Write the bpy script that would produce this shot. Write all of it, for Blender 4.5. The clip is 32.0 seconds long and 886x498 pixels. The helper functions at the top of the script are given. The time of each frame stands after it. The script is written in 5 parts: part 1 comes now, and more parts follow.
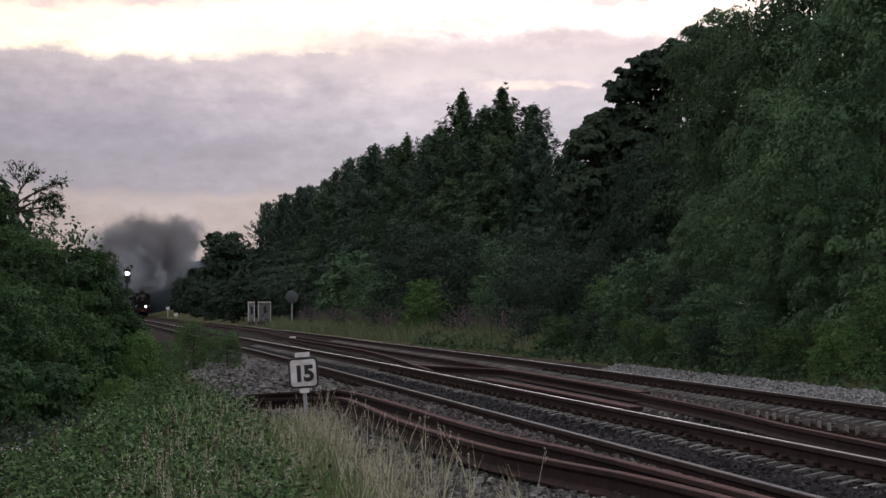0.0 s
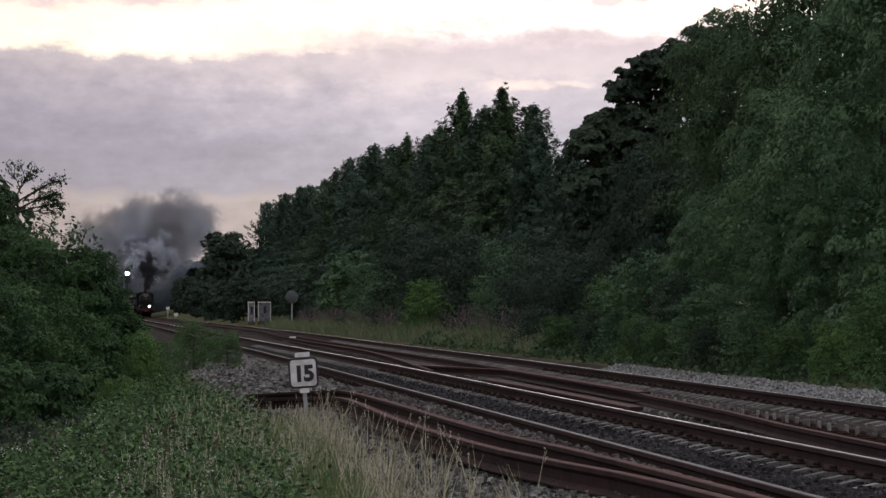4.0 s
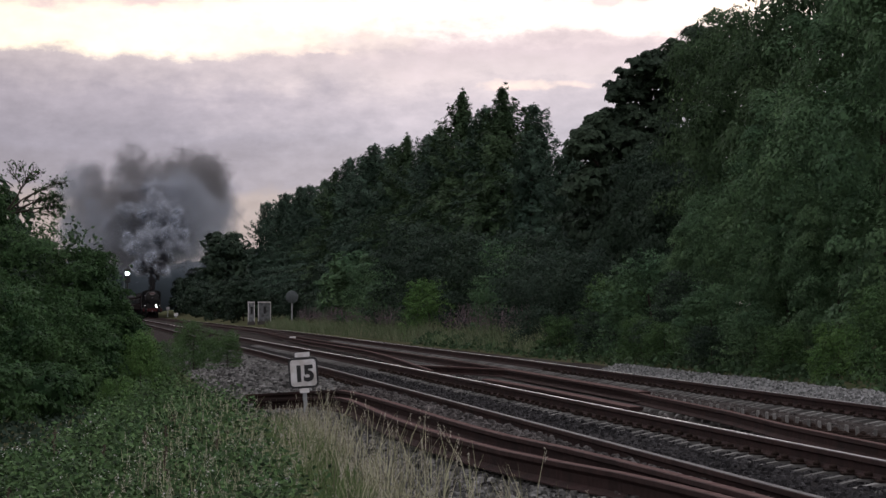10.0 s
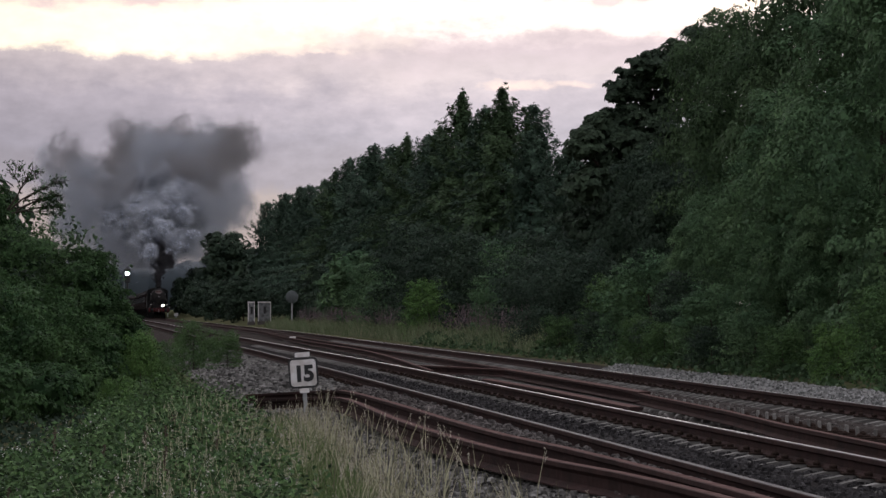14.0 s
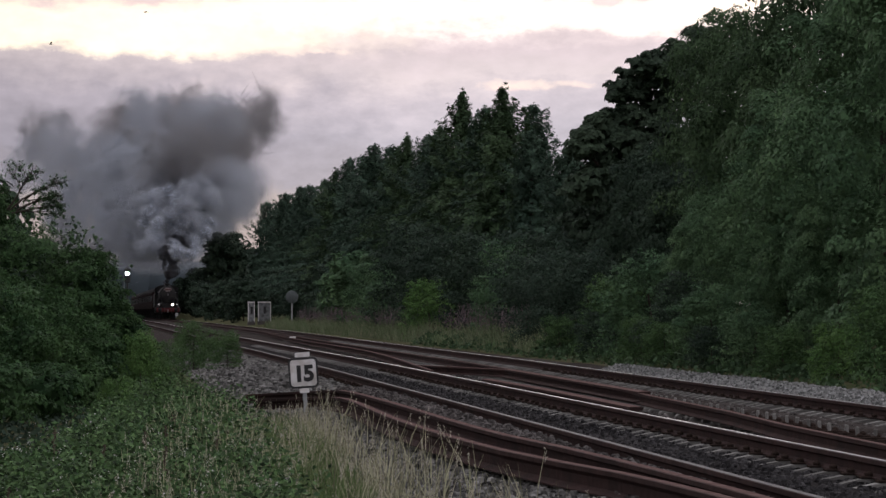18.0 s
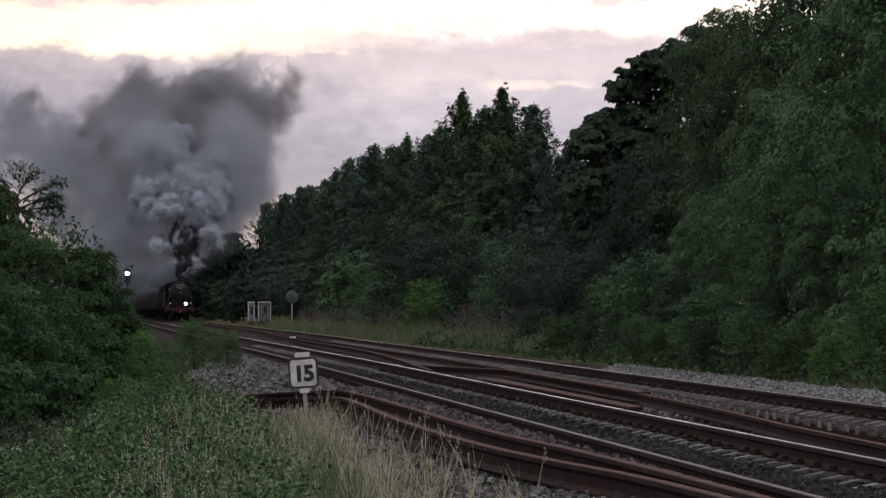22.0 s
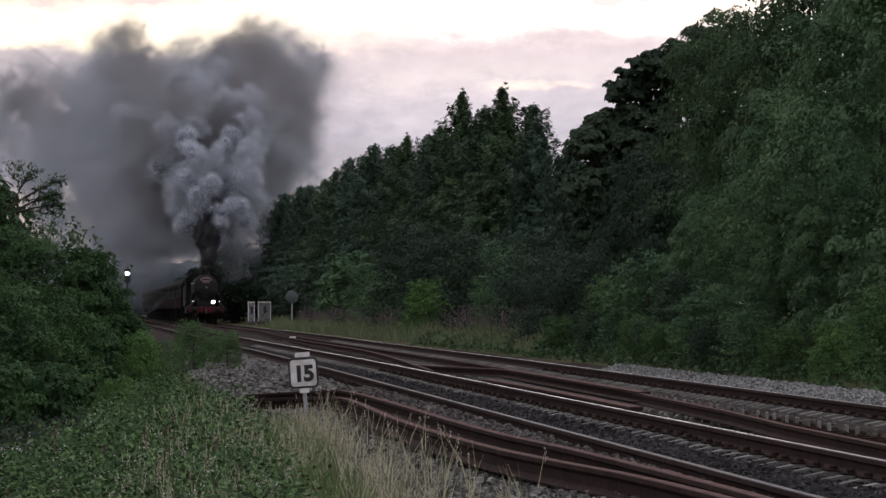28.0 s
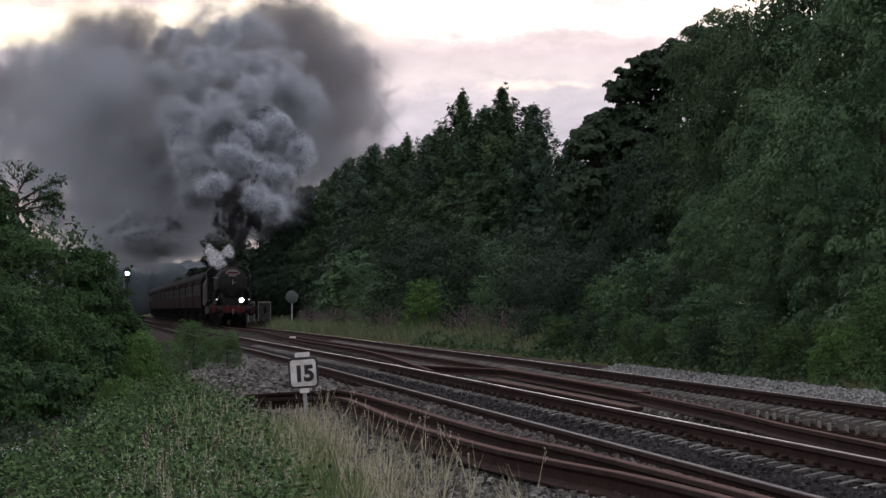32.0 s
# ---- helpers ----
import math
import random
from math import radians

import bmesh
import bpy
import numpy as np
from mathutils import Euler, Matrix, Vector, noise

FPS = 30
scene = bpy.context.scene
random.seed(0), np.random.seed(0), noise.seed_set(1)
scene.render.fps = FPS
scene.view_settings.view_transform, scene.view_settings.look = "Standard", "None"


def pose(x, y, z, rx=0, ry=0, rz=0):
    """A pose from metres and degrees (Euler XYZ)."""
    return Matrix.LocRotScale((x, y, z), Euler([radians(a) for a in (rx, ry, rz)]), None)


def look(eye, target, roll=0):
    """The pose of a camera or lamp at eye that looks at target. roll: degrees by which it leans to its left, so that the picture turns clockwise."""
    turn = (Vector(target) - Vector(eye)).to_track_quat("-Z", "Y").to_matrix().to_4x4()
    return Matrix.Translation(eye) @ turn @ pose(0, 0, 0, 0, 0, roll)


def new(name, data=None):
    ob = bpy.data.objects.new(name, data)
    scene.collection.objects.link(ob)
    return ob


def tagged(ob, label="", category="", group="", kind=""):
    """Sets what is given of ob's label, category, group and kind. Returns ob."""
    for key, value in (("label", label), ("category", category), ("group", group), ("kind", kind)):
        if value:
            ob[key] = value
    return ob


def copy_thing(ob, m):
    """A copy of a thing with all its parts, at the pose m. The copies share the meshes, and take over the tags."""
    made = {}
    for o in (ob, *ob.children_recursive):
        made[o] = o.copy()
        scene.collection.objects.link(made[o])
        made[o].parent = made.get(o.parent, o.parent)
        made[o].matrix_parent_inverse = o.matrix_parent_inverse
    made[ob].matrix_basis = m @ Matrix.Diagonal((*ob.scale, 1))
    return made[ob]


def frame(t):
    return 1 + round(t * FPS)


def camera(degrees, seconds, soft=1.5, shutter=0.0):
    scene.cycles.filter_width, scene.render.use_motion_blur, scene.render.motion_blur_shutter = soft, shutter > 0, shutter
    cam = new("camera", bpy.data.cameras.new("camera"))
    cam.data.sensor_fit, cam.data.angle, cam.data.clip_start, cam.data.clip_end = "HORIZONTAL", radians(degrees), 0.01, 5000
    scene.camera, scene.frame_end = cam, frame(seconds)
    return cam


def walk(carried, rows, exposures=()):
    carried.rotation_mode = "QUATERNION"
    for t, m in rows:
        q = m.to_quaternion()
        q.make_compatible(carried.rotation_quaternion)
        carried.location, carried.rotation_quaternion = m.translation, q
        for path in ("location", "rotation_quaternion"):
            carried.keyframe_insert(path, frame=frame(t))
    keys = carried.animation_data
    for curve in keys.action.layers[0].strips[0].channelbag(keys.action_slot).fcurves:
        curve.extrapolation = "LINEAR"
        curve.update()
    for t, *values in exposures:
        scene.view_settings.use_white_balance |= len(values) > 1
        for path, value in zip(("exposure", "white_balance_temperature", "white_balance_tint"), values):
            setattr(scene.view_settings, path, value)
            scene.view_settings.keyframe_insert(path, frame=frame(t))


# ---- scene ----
# World: y runs along the railway, x to the right of it, z = 0 is the top of the near rails.
cam = camera(12.78, 32.0, soft=1.5)
EYE = Vector((0.0, 0.0, 1.10))
YAW, TILT = radians(5.134), radians(0.818)
AIM = EYE + Vector((math.sin(YAW) * math.cos(TILT), math.cos(YAW) * math.cos(TILT), math.sin(TILT)))
VIEW = look(EYE, AIM)
walk(cam, [(0.0, VIEW), (32.0, VIEW)], [(0.0, -0.1), (20.0, -0.12), (28.0, 0.02), (32.0, 0.05)])
scene.cycles.transparent_max_bounces = 160

# ---------------------------------------------------------------- sky and light
SUN_EL, SUN_AZ = radians(4.6), radians(3.0)


def build_world():
    w = bpy.data.worlds.new("dusk_sky")
    scene.world = w
    w.use_nodes = True
    nt = w.node_tree
    nt.nodes.clear()
    N, L = nt.nodes.new, nt.links.new

    def math_node(op, a, b=None, c=None):
        n = N("ShaderNodeMath")
        n.operation = op
        for i, v in enumerate((a, b, c)):
            if v is None:
                continue
            if isinstance(v, (int, float)):
                n.inputs[i].default_value = v
            else:
                L(v, n.inputs[i])
        return n.outputs[0]

    tc = N("ShaderNodeTexCoord")
    sep = N("ShaderNodeSeparateXYZ")
    L(tc.outputs["Generated"], sep.inputs[0])
    el = math_node("MULTIPLY", math_node("ARCSINE", sep.outputs[2]), 57.2958)
    az = math_node("MULTIPLY", math_node("ARCTAN2", sep.outputs[0], sep.outputs[1]), 57.2958)

    def cloud_noise(sx, sy, scale, detail, off=0.0, rough=0.55):
        c = N("ShaderNodeCombineXYZ")
        L(math_node("MULTIPLY_ADD", az, sx, off), c.inputs[0])
        L(math_node("MULTIPLY", el, sy), c.inputs[1])
        n = N("ShaderNodeTexNoise")
        n.inputs["Scale"].default_value = scale
        n.inputs["Detail"].default_value = detail
        n.inputs["Roughness"].default_value = rough
        L(c.outputs[0], n.inputs["Vector"])
        return math_node("SUBTRACT", n.outputs[0], 0.5)

    big = cloud_noise(0.35, 1.1, 1.0, 5, 3.0)
    fine = cloud_noise(0.9, 1.9, 1.3, 6, 11.0, 0.6)
    puffy = cloud_noise(2.6, 4.0, 1.0, 6, 2.0, 0.62)
    # cloud deck: height of each layer wanders with the noises
    wander = math_node("ADD", math_node("MULTIPLY", big, 0.75), math_node("ADD", math_node("MULTIPLY", fine, 0.6), math_node("MULTIPLY", puffy, 0.3)))
    e2 = math_node("DIVIDE", math_node("ADD", el, wander), 6.0)

    def deck(stops):
        ramp = N("ShaderNodeValToRGB")
        L(e2, ramp.inputs[0])
        while len(ramp.color_ramp.elements) < len(stops):
            ramp.color_ramp.elements.new(0.5)
        for e, (p, c) in zip(ramp.color_ramp.elements, stops):
            e.position, e.color = p / 6.0, (*c, 1)
        return ramp.outputs[0]

    # a dark bank over the line, which thins into pale pink cloud beside it
    bank = N("ShaderNodeMapRange")
    bank.interpolation_type = "SMOOTHSTEP"
    L(math_node("MULTIPLY_ADD", fine, 5.0, az), bank.inputs["Value"])
    bank.inputs["From Min"].default_value, bank.inputs["From Max"].default_value = 0.5, 5.5
    both = N("ShaderNodeMix")
    both.data_type = "RGBA"
    L(bank.outputs[0], both.inputs[0])
    L(deck(SKY_BANK), both.inputs[6])
    L(deck(SKY_PINK), both.inputs[7])
    # soft mottling of the deck, paler and pinker away from the darkest bank
    mott = math_node("MULTIPLY_ADD", math_node("ADD", big, math_node("ADD", fine, puffy)), 0.3, 1.0)
    side = N("ShaderNodeMapRange")
    L(az, side.inputs["Value"])
    side.inputs["From Min"].default_value, side.inputs["From Max"].default_value = -1.3, 6.0
    side.inputs["To Min"].default_value, side.inputs["To Max"].default_value = 0.86, 1.1
    mott = math_node("MULTIPLY", mott, side.outputs[0])
    # the deck is brightest towards the sunset and overhead, and dim in the east
    fall = math_node("MULTIPLY_ADD", sep.outputs[1], 0.24, 0.76)
    fall = math_node("MULTIPLY_ADD", math_node("MAXIMUM", sep.outputs[2], 0.0), 0.95, fall)
    mott = math_node("MULTIPLY", mott, fall)
    tint = N("ShaderNodeMix")
    tint.data_type, tint.blend_type = "RGBA", "MULTIPLY"
    tint.inputs[0].default_value = 1.0
    L(both.outputs[2], tint.inputs[6])
    L(mott, tint.inputs[7])
    # breaks in the deck that let the bright sky through
    def off(v, mid, half):
        return math_node("POWER", math_node("DIVIDE", math_node("SUBTRACT", v, mid), half), 2.0)
    low = math_node("ADD", el, math_node("MULTIPLY", fine, 0.25))
    streak = math_node("SUBTRACT", 1.0, math_node("ADD", off(az, 6.45, 1.0), off(low, 3.2, 0.085)))
    wisp = math_node("SUBTRACT", 1.0, math_node("ADD", off(az, 2.9, 1.2), off(low, 3.68, 0.06)))
    s = N("ShaderNodeMapRange")
    s.interpolation_type = "SMOOTHSTEP"
    L(math_node("ADD", math_node("MAXIMUM", streak, wisp), math_node("MULTIPLY", puffy, 2.6)), s.inputs["Value"])
    s.inputs["From Min"].default_value, s.inputs["From Max"].default_value = 0.0, 1.3
    gap = math_node("MULTIPLY", s.outputs[0], 0.85)
    mix = N("ShaderNodeMix")
    mix.data_type = "RGBA"
    L(gap, mix.inputs[0])
    L(tint.outputs[2], mix.inputs[6])
    mix.inputs[7].default_value = (1.25, 1.02, 0.92, 1)
    sky = N("ShaderNodeTexSky")
    sky.sky_type = "NISHITA"
    sky.sun_disc = False
    sky.sun_elevation, sky.sun_rotation = SUN_EL, SUN_AZ
    bg_sky, bg_cloud, cover, out = N("ShaderNodeBackground"), N("ShaderNodeBackground"), N("ShaderNodeMixShader"), N("ShaderNodeOutputWorld")
    L(sky.outputs[0], bg_sky.inputs[0])
    bg_sky.inputs[1].default_value = 0.05
    L(mix.outputs[2], bg_cloud.inputs[0])
    bg_cloud.inputs[1].default_value = 1.0
    cover.inputs[0].default_value = 0.985   # nearly closed cloud deck
    L(bg_sky.outputs[0], cover.inputs[1])
    L(bg_cloud.outputs[0], cover.inputs[2])
    L(cover.outputs[0], out.inputs[0])


# degrees above the horizon and the cloud's colour there, over the line and beside it
SKY_BANK = [
    (0.0, (0.46, 0.41, 0.42)), (1.0, (0.53, 0.46, 0.45)), (1.5, (0.60, 0.53, 0.53)), (1.74, (0.42, 0.405, 0.48)),
    (2.4, (0.43, 0.415, 0.505)), (3.05, (0.53, 0.49, 0.575)), (3.58, (0.74, 0.65, 0.69)), (3.78, (1.6, 1.37, 1.08)),
    (4.35, (1.5, 1.27, 1.04)), (4.55, (0.92, 0.73, 0.72)), (6.0, (0.86, 0.84, 0.92))]
SKY_PINK = [
    (0.0, (0.46, 0.41, 0.42)), (1.4, (0.60, 0.53, 0.53)), (1.8, (0.50, 0.47, 0.53)), (2.4, (0.56, 0.53, 0.61)),
    (2.9, (0.66, 0.60, 0.67)), (3.3, (0.80, 0.70, 0.73)), (3.7, (0.74, 0.63, 0.67)), (3.88, (0.84, 0.71, 0.73)),
    (4.16, (1.5, 1.3, 1.15)), (4.35, (1.4, 1.2, 1.06)), (4.5, (0.92, 0.73, 0.72)), (6.0, (0.86, 0.84, 0.92))]
build_world()
sun = new("sun", bpy.data.lights.new("sun", "SUN"))
sun.data.energy, sun.data.angle, sun.data.color = 0.25, radians(25), (1.0, 0.86, 0.74)
sun.matrix_world = look((0, 0, 50), (-50 * math.sin(SUN_AZ), -50 * math.cos(SUN_AZ), 50 - 50 * math.tan(SUN_EL)))


# ---------------------------------------------------------------- materials
def mat(name, color, rough=0.8, metal=0.0, color2=None, scale=6.0, bump=0.0, bump_scale=40.0, island=0.0, obj=0.0, emit=None, strength=0.0, translucent=0.0, spec=0.5, grime=None):
    m = bpy.data.materials.new(name)
    m.use_nodes = True
    nt = m.node_tree
    N, L = nt.nodes.new, nt.links.new
    b = nt.nodes["Principled BSDF"]
    b.inputs["Roughness"].default_value, b.inputs["Metallic"].default_value = rough, metal
    b.inputs["Specular IOR Level"].default_value = spec
    tc = N("ShaderNodeTexCoord")
    col = None
    if color2:
        n = N("ShaderNodeTexNoise")
        n.inputs["Scale"].default_value, n.inputs["Detail"].default_value = scale, 6
        L(tc.outputs["Object"], n.inputs["Vector"])
        r = N("ShaderNodeMapRange")
        r.inputs["From Min"].default_value, r.inputs["From Max"].default_value = 0.32, 0.68
        L(n.outputs[0], r.inputs["Value"])
        x = N("ShaderNodeMix")
        x.data_type = "RGBA"
        L(r.outputs[0], x.inputs[0])
        x.inputs[6].default_value, x.inputs[7].default_value = (*color, 1), (*color2, 1)
        col = x.outputs[2]
    if grime:
        n = N("ShaderNodeTexNoise")
        n.inputs["Scale"].default_value, n.inputs["Detail"].default_value = grime[1], 4
        L(tc.outputs["Object"], n.inputs["Vector"])
        r = N("ShaderNodeMapRange")
        r.inputs["From Min"].default_value, r.inputs["From Max"].default_value = 0.45, 0.7
        L(n.outputs[0], r.inputs["Value"])
        x = N("ShaderNodeMix")
        x.data_type = "RGBA"
        L(r.outputs[0], x.inputs[0])
        if col:
            L(col, x.inputs[6])
        else:
            x.inputs[6].default_value = (*color, 1)
        x.inputs[7].default_value = (*grime[0], 1)
        col = x.outputs[2]
    if island or obj:
        g = N("ShaderNodeNewGeometry") if island else N("ShaderNodeObjectInfo")
        h = N("ShaderNodeHueSaturation")
        r = N("ShaderNodeMapRange")
        k = island or obj
        r.inputs["To Min"].default_value, r.inputs["To Max"].default_value = 1 - k, 1 + k
        L(g.outputs["Random Per Island" if island else "Random"], r.inputs["Value"])
        L(r.outputs[0], h.inputs["Value"])
        if col:
            L(col, h.inputs["Color"])
        else:
            h.inputs["Color"].default_value = (*color, 1)
        col = h.outputs[0]
    if col:
        L(col, b.inputs["Base Color"])
    else:
        b.inputs["Base Color"].default_value = (*color, 1)
    if bump:
        n = N("ShaderNodeTexNoise")
        n.inputs["Scale"].default_value, n.inputs["Detail"].default_value = bump_scale, 5
        L(tc.outputs["Object"], n.inputs["Vector"])
        p = N("ShaderNodeBump")
        p.inputs["Strength"].default_value, p.inputs["Distance"].default_value = bump, 0.02
        L(n.outputs[0], p.inputs["Height"])
        L(p.outputs[0], b.inputs["Normal"])
    if emit:
        b.inputs["Emission Color"].default_value, b.inputs["Emission Strength"].default_value = (*emit, 1), strength
    if translucent:
        t = N("ShaderNodeBsdfTranslucent")
        s = N("ShaderNodeMixShader")
        s.inputs[0].default_value = translucent
        if col:
            L(col, t.inputs[0])
        else:
            t.inputs[0].default_value = (*color, 1)
        L(b.outputs[0], s.inputs[1])
        L(t.outputs[0], s.inputs[2])
        L(s.outputs[0], nt.nodes["Material Output"].inputs[0])
    return m


def leaf_mat(name, c1, c2, scale=0.8, vary=0.25):
    return mat(name, c1, rough=0.7, color2=c2, scale=scale, island=vary, translucent=0.2, spec=0.08)


M_SOIL = mat("soil", (0.035, 0.042, 0.02), 0.95, color2=(0.075, 0.07, 0.042), scale=0.7, bump=0.6, bump_scale=9, spec=0.0)
M_BALLAST = mat("ballast", (0.028, 0.024, 0.022), 0.95, color2=(0.062, 0.055, 0.051), scale=14, bump=1.0, bump_scale=22, grime=((0.022, 0.017, 0.015), 0.6), spec=0.0)
M_STONE = mat("ballast_stone", (0.052, 0.046, 0.043), 0.9, color2=(0.11, 0.1, 0.096), scale=3, island=0.7, spec=0.0)
M_STONE_DARK = mat("oiled_ballast_stone", (0.024, 0.023, 0.024), 0.85, color2=(0.058, 0.055, 0.055), scale=3, island=0.7, spec=0.0)
M_OILY = mat("oily_trackbed", (0.014, 0.013, 0.013), 0.9, color2=(0.034, 0.031, 0.03), scale=18, bump=0.8, bump_scale=40, spec=0.0)
M_STONE_CESS = mat("cess_stone", (0.08, 0.077, 0.073), 0.9, color2=(0.165, 0.16, 0.152), scale=3, island=0.75, spec=0.0)
M_STONE_PALE = mat("fresh_ballast_stone", (0.14, 0.141, 0.137), 0.9, color2=(0.24, 0.239, 0.232), scale=3, island=0.6, spec=0.0)
M_RUST = mat("rusty_rail_steel", (0.027, 0.016, 0.015), 0.85, color2=(0.048, 0.028, 0.025), scale=9, bump=0.3, bump_scale=60, grime=((0.022, 0.015, 0.014), 2.0), spec=0.03)
M_RUST_TOP = mat("dull_rail_head", (0.078, 0.05, 0.046), 0.85, 0.0, color2=(0.122, 0.082, 0.075), scale=5, spec=0.0)
M_SHINE = mat("polished_rail_head", (0.42, 0.39, 0.385), 0.35, 1.0, color2=(0.28, 0.25, 0.245), scale=4)
M_GREYTOP = mat("worn_rail_head", (0.075, 0.068, 0.068), 0.6, 0.15, color2=(0.05, 0.045, 0.045), scale=4, spec=0.05)
M_SLEEPER = mat("weathered_concrete_sleeper", (0.12, 0.115, 0.107), 0.9, color2=(0.2, 0.192, 0.18), scale=5, bump=0.5, bump_scale=30, obj=0.35, spec=0.0)
M_CHAIR = mat("rail_chair_iron", (0.02, 0.015, 0.013), 0.85, color2=(0.036, 0.025, 0.021), scale=20, spec=0.0)
M_BARK = mat("bark", (0.03, 0.024, 0.02), 0.95, color2=(0.055, 0.045, 0.038), scale=8, bump=0.8, bump_scale=15, spec=0.0)
M_L_CON = leaf_mat("conifer_needles", (0.031, 0.055, 0.039), (0.052, 0.085, 0.056), 0.4, 0.4)
M_L_DARK = leaf_mat("dark_leaves", (0.022, 0.037, 0.026), (0.039, 0.06, 0.037), 0.4, 0.4)
M_L_WILLOW = leaf_mat("grey_green_leaves", (0.046, 0.09, 0.046), (0.09, 0.146, 0.068), 0.5, 0.4)
M_L_SYCAMORE = leaf_mat("sycamore_leaves", (0.027, 0.043, 0.03), (0.047, 0.069, 0.042), 0.4, 0.4)
M_L_HEDGE = leaf_mat("hawthorn_leaves", (0.019, 0.045, 0.018), (0.054, 0.1, 0.036), 0.9, 0.55)
M_L_MID = leaf_mat("mid_green_leaves", (0.033, 0.06, 0.03), (0.056, 0.09, 0.041), 0.5, 0.4)
M_L_SHRUB = leaf_mat("bramble_shrub_leaves", (0.038, 0.077, 0.029), (0.073, 0.125, 0.045), 0.9, 0.4)
M_L_FRESH = leaf_mat("fresh_leaves", (0.057, 0.115, 0.034), (0.089, 0.154, 0.046), 1.0, 0.35)
M_L_BRAMBLE = leaf_mat("bramble_leaves", (0.024, 0.048, 0.02), (0.08, 0.13, 0.05), 5.0, 0.8)
# the haze over the far woods is painted into this pale blue-grey leaf colour
M_L_HAZED = leaf_mat("haze_tinted_leaves", (0.048, 0.061, 0.071), (0.058, 0.072, 0.082), 0.1, 0.12)
M_GRASS = mat("dry_grass", (0.35, 0.325, 0.235), 0.85, color2=(0.17, 0.178, 0.1), scale=2.5, island=0.7, translucent=0.3, spec=0.1)
M_GREENGRASS = mat("green_grass", (0.075, 0.12, 0.045), 0.8, color2=(0.11, 0.14, 0.06), scale=1.5, island=0.45, translucent=0.2, spec=0.1)
M_DOCK = mat("dock_seeds", (0.08, 0.06, 0.05), 0.9, island=0.35, spec=0.0)
M_BLOSSOM = mat("bramble_blossom", (0.5, 0.47, 0.47), 0.8, island=0.3, translucent=0.3, spec=0.0)
M_GRASS_SEED = mat("grass_seed_heads", (0.36, 0.33, 0.27), 0.9, island=0.25, translucent=0.3, spec=0.1)
M_FIREWEED = mat("fireweed_flowers", (0.135, 0.103, 0.112), 0.85, island=0.4, translucent=0.3, spec=0.0)
M_VERGE = mat("verge_stems", (0.2, 0.2, 0.13), 0.9, color2=(0.08, 0.13, 0.06), scale=0.8, island=0.5, translucent=0.2, spec=0.0)


def smoke_mat(name, color, alpha, through_light=0.3):
    """Soft flakes: dense in the middle of each flake and gone at its rim."""
    m = mat(name, color, 1.0, spec=0.0, translucent=through_light)
    nt = m.node_tree
    N, L = nt.nodes.new, nt.links.new
    uv, ln, rim, clear, mix = N("ShaderNodeUVMap"), N("ShaderNodeVectorMath"), N("ShaderNodeMapRange"), N("ShaderNodeBsdfTransparent"), N("ShaderNodeMixShader")
    uv.uv_map = "flake"
    ln.operation = "LENGTH"
    L(uv.outputs[0], ln.inputs[0])
    L(ln.outputs["Value"], rim.inputs["Value"])
    rim.interpolation_type = "SMOOTHSTEP"
    rim.inputs["From Min"].default_value, rim.inputs["From Max"].default_value = 0.0, 1.0
    rim.inputs["To Min"].default_value, rim.inputs["To Max"].default_value = alpha, 0.0
    L(rim.outputs[0], mix.inputs[0])
    out = nt.nodes["Material Output"]
    L(clear.outputs[0], mix.inputs[1])
    L(out.inputs[0].links[0].from_socket, mix.inputs[2])
    L(mix.outputs[0], out.inputs[0])
    return m


M_SMOKE = smoke_mat("steam_grey_smoke", (0.49, 0.518, 0.57), 0.4, 0.5)
M_SMOKE_MID = smoke_mat("billowing_grey_smoke", (0.40, 0.422, 0.465), 0.42, 0.5)
M_SMOKE_DARK = smoke_mat("coal_dark_smoke", (0.058, 0.056, 0.06), 0.85, 0.4)
M_SMOKE_OLD = smoke_mat("drifting_grey_smoke", (0.37, 0.39, 0.43), 0.22, 0.5)
M_SMOKE_BROWN = smoke_mat("drifting_dark_smoke", (0.225, 0.217, 0.222), 0.22, 0.5)
M_STEAM = smoke_mat("white_steam", (0.8, 0.81, 0.84), 0.36, 0.5)
M_WHITE = mat("white_enamel", (0.72, 0.70, 0.70), 0.45, color2=(0.62, 0.60, 0.59), scale=9, grime=((0.4, 0.36, 0.33), 5))
M_BLACK = mat("black_paint", (0.012, 0.012, 0.013), 0.5)
M_GREY = mat("grey_cabinet_paint", (0.2, 0.205, 0.21), 0.7, color2=(0.13, 0.135, 0.14), scale=3, grime=((0.045, 0.047, 0.046), 4))
M_MOTTLED = mat("flaking_cabinet_paint", (0.3, 0.305, 0.31), 0.7, color2=(0.1, 0.105, 0.11), scale=5, grime=((0.05, 0.05, 0.05), 3))
M_DISC = mat("weathered_disc", (0.1, 0.112, 0.112), 0.8, color2=(0.07, 0.08, 0.08), scale=6, spec=0.2)
M_GALV = mat("galvanised_steel", (0.38, 0.39, 0.40), 0.5, 0.7, color2=(0.3, 0.31, 0.32), scale=10)
M_LOCO = mat("locomotive_black", (0.011, 0.011, 0.012), 0.7, color2=(0.018, 0.017, 0.017), scale=3, grime=((0.028, 0.026, 0.024), 1.5), spec=0.1)
M_RED = mat("buffer_beam_red", (0.075, 0.009, 0.01), 0.6, color2=(0.045, 0.006, 0.007), scale=6, spec=0.2)
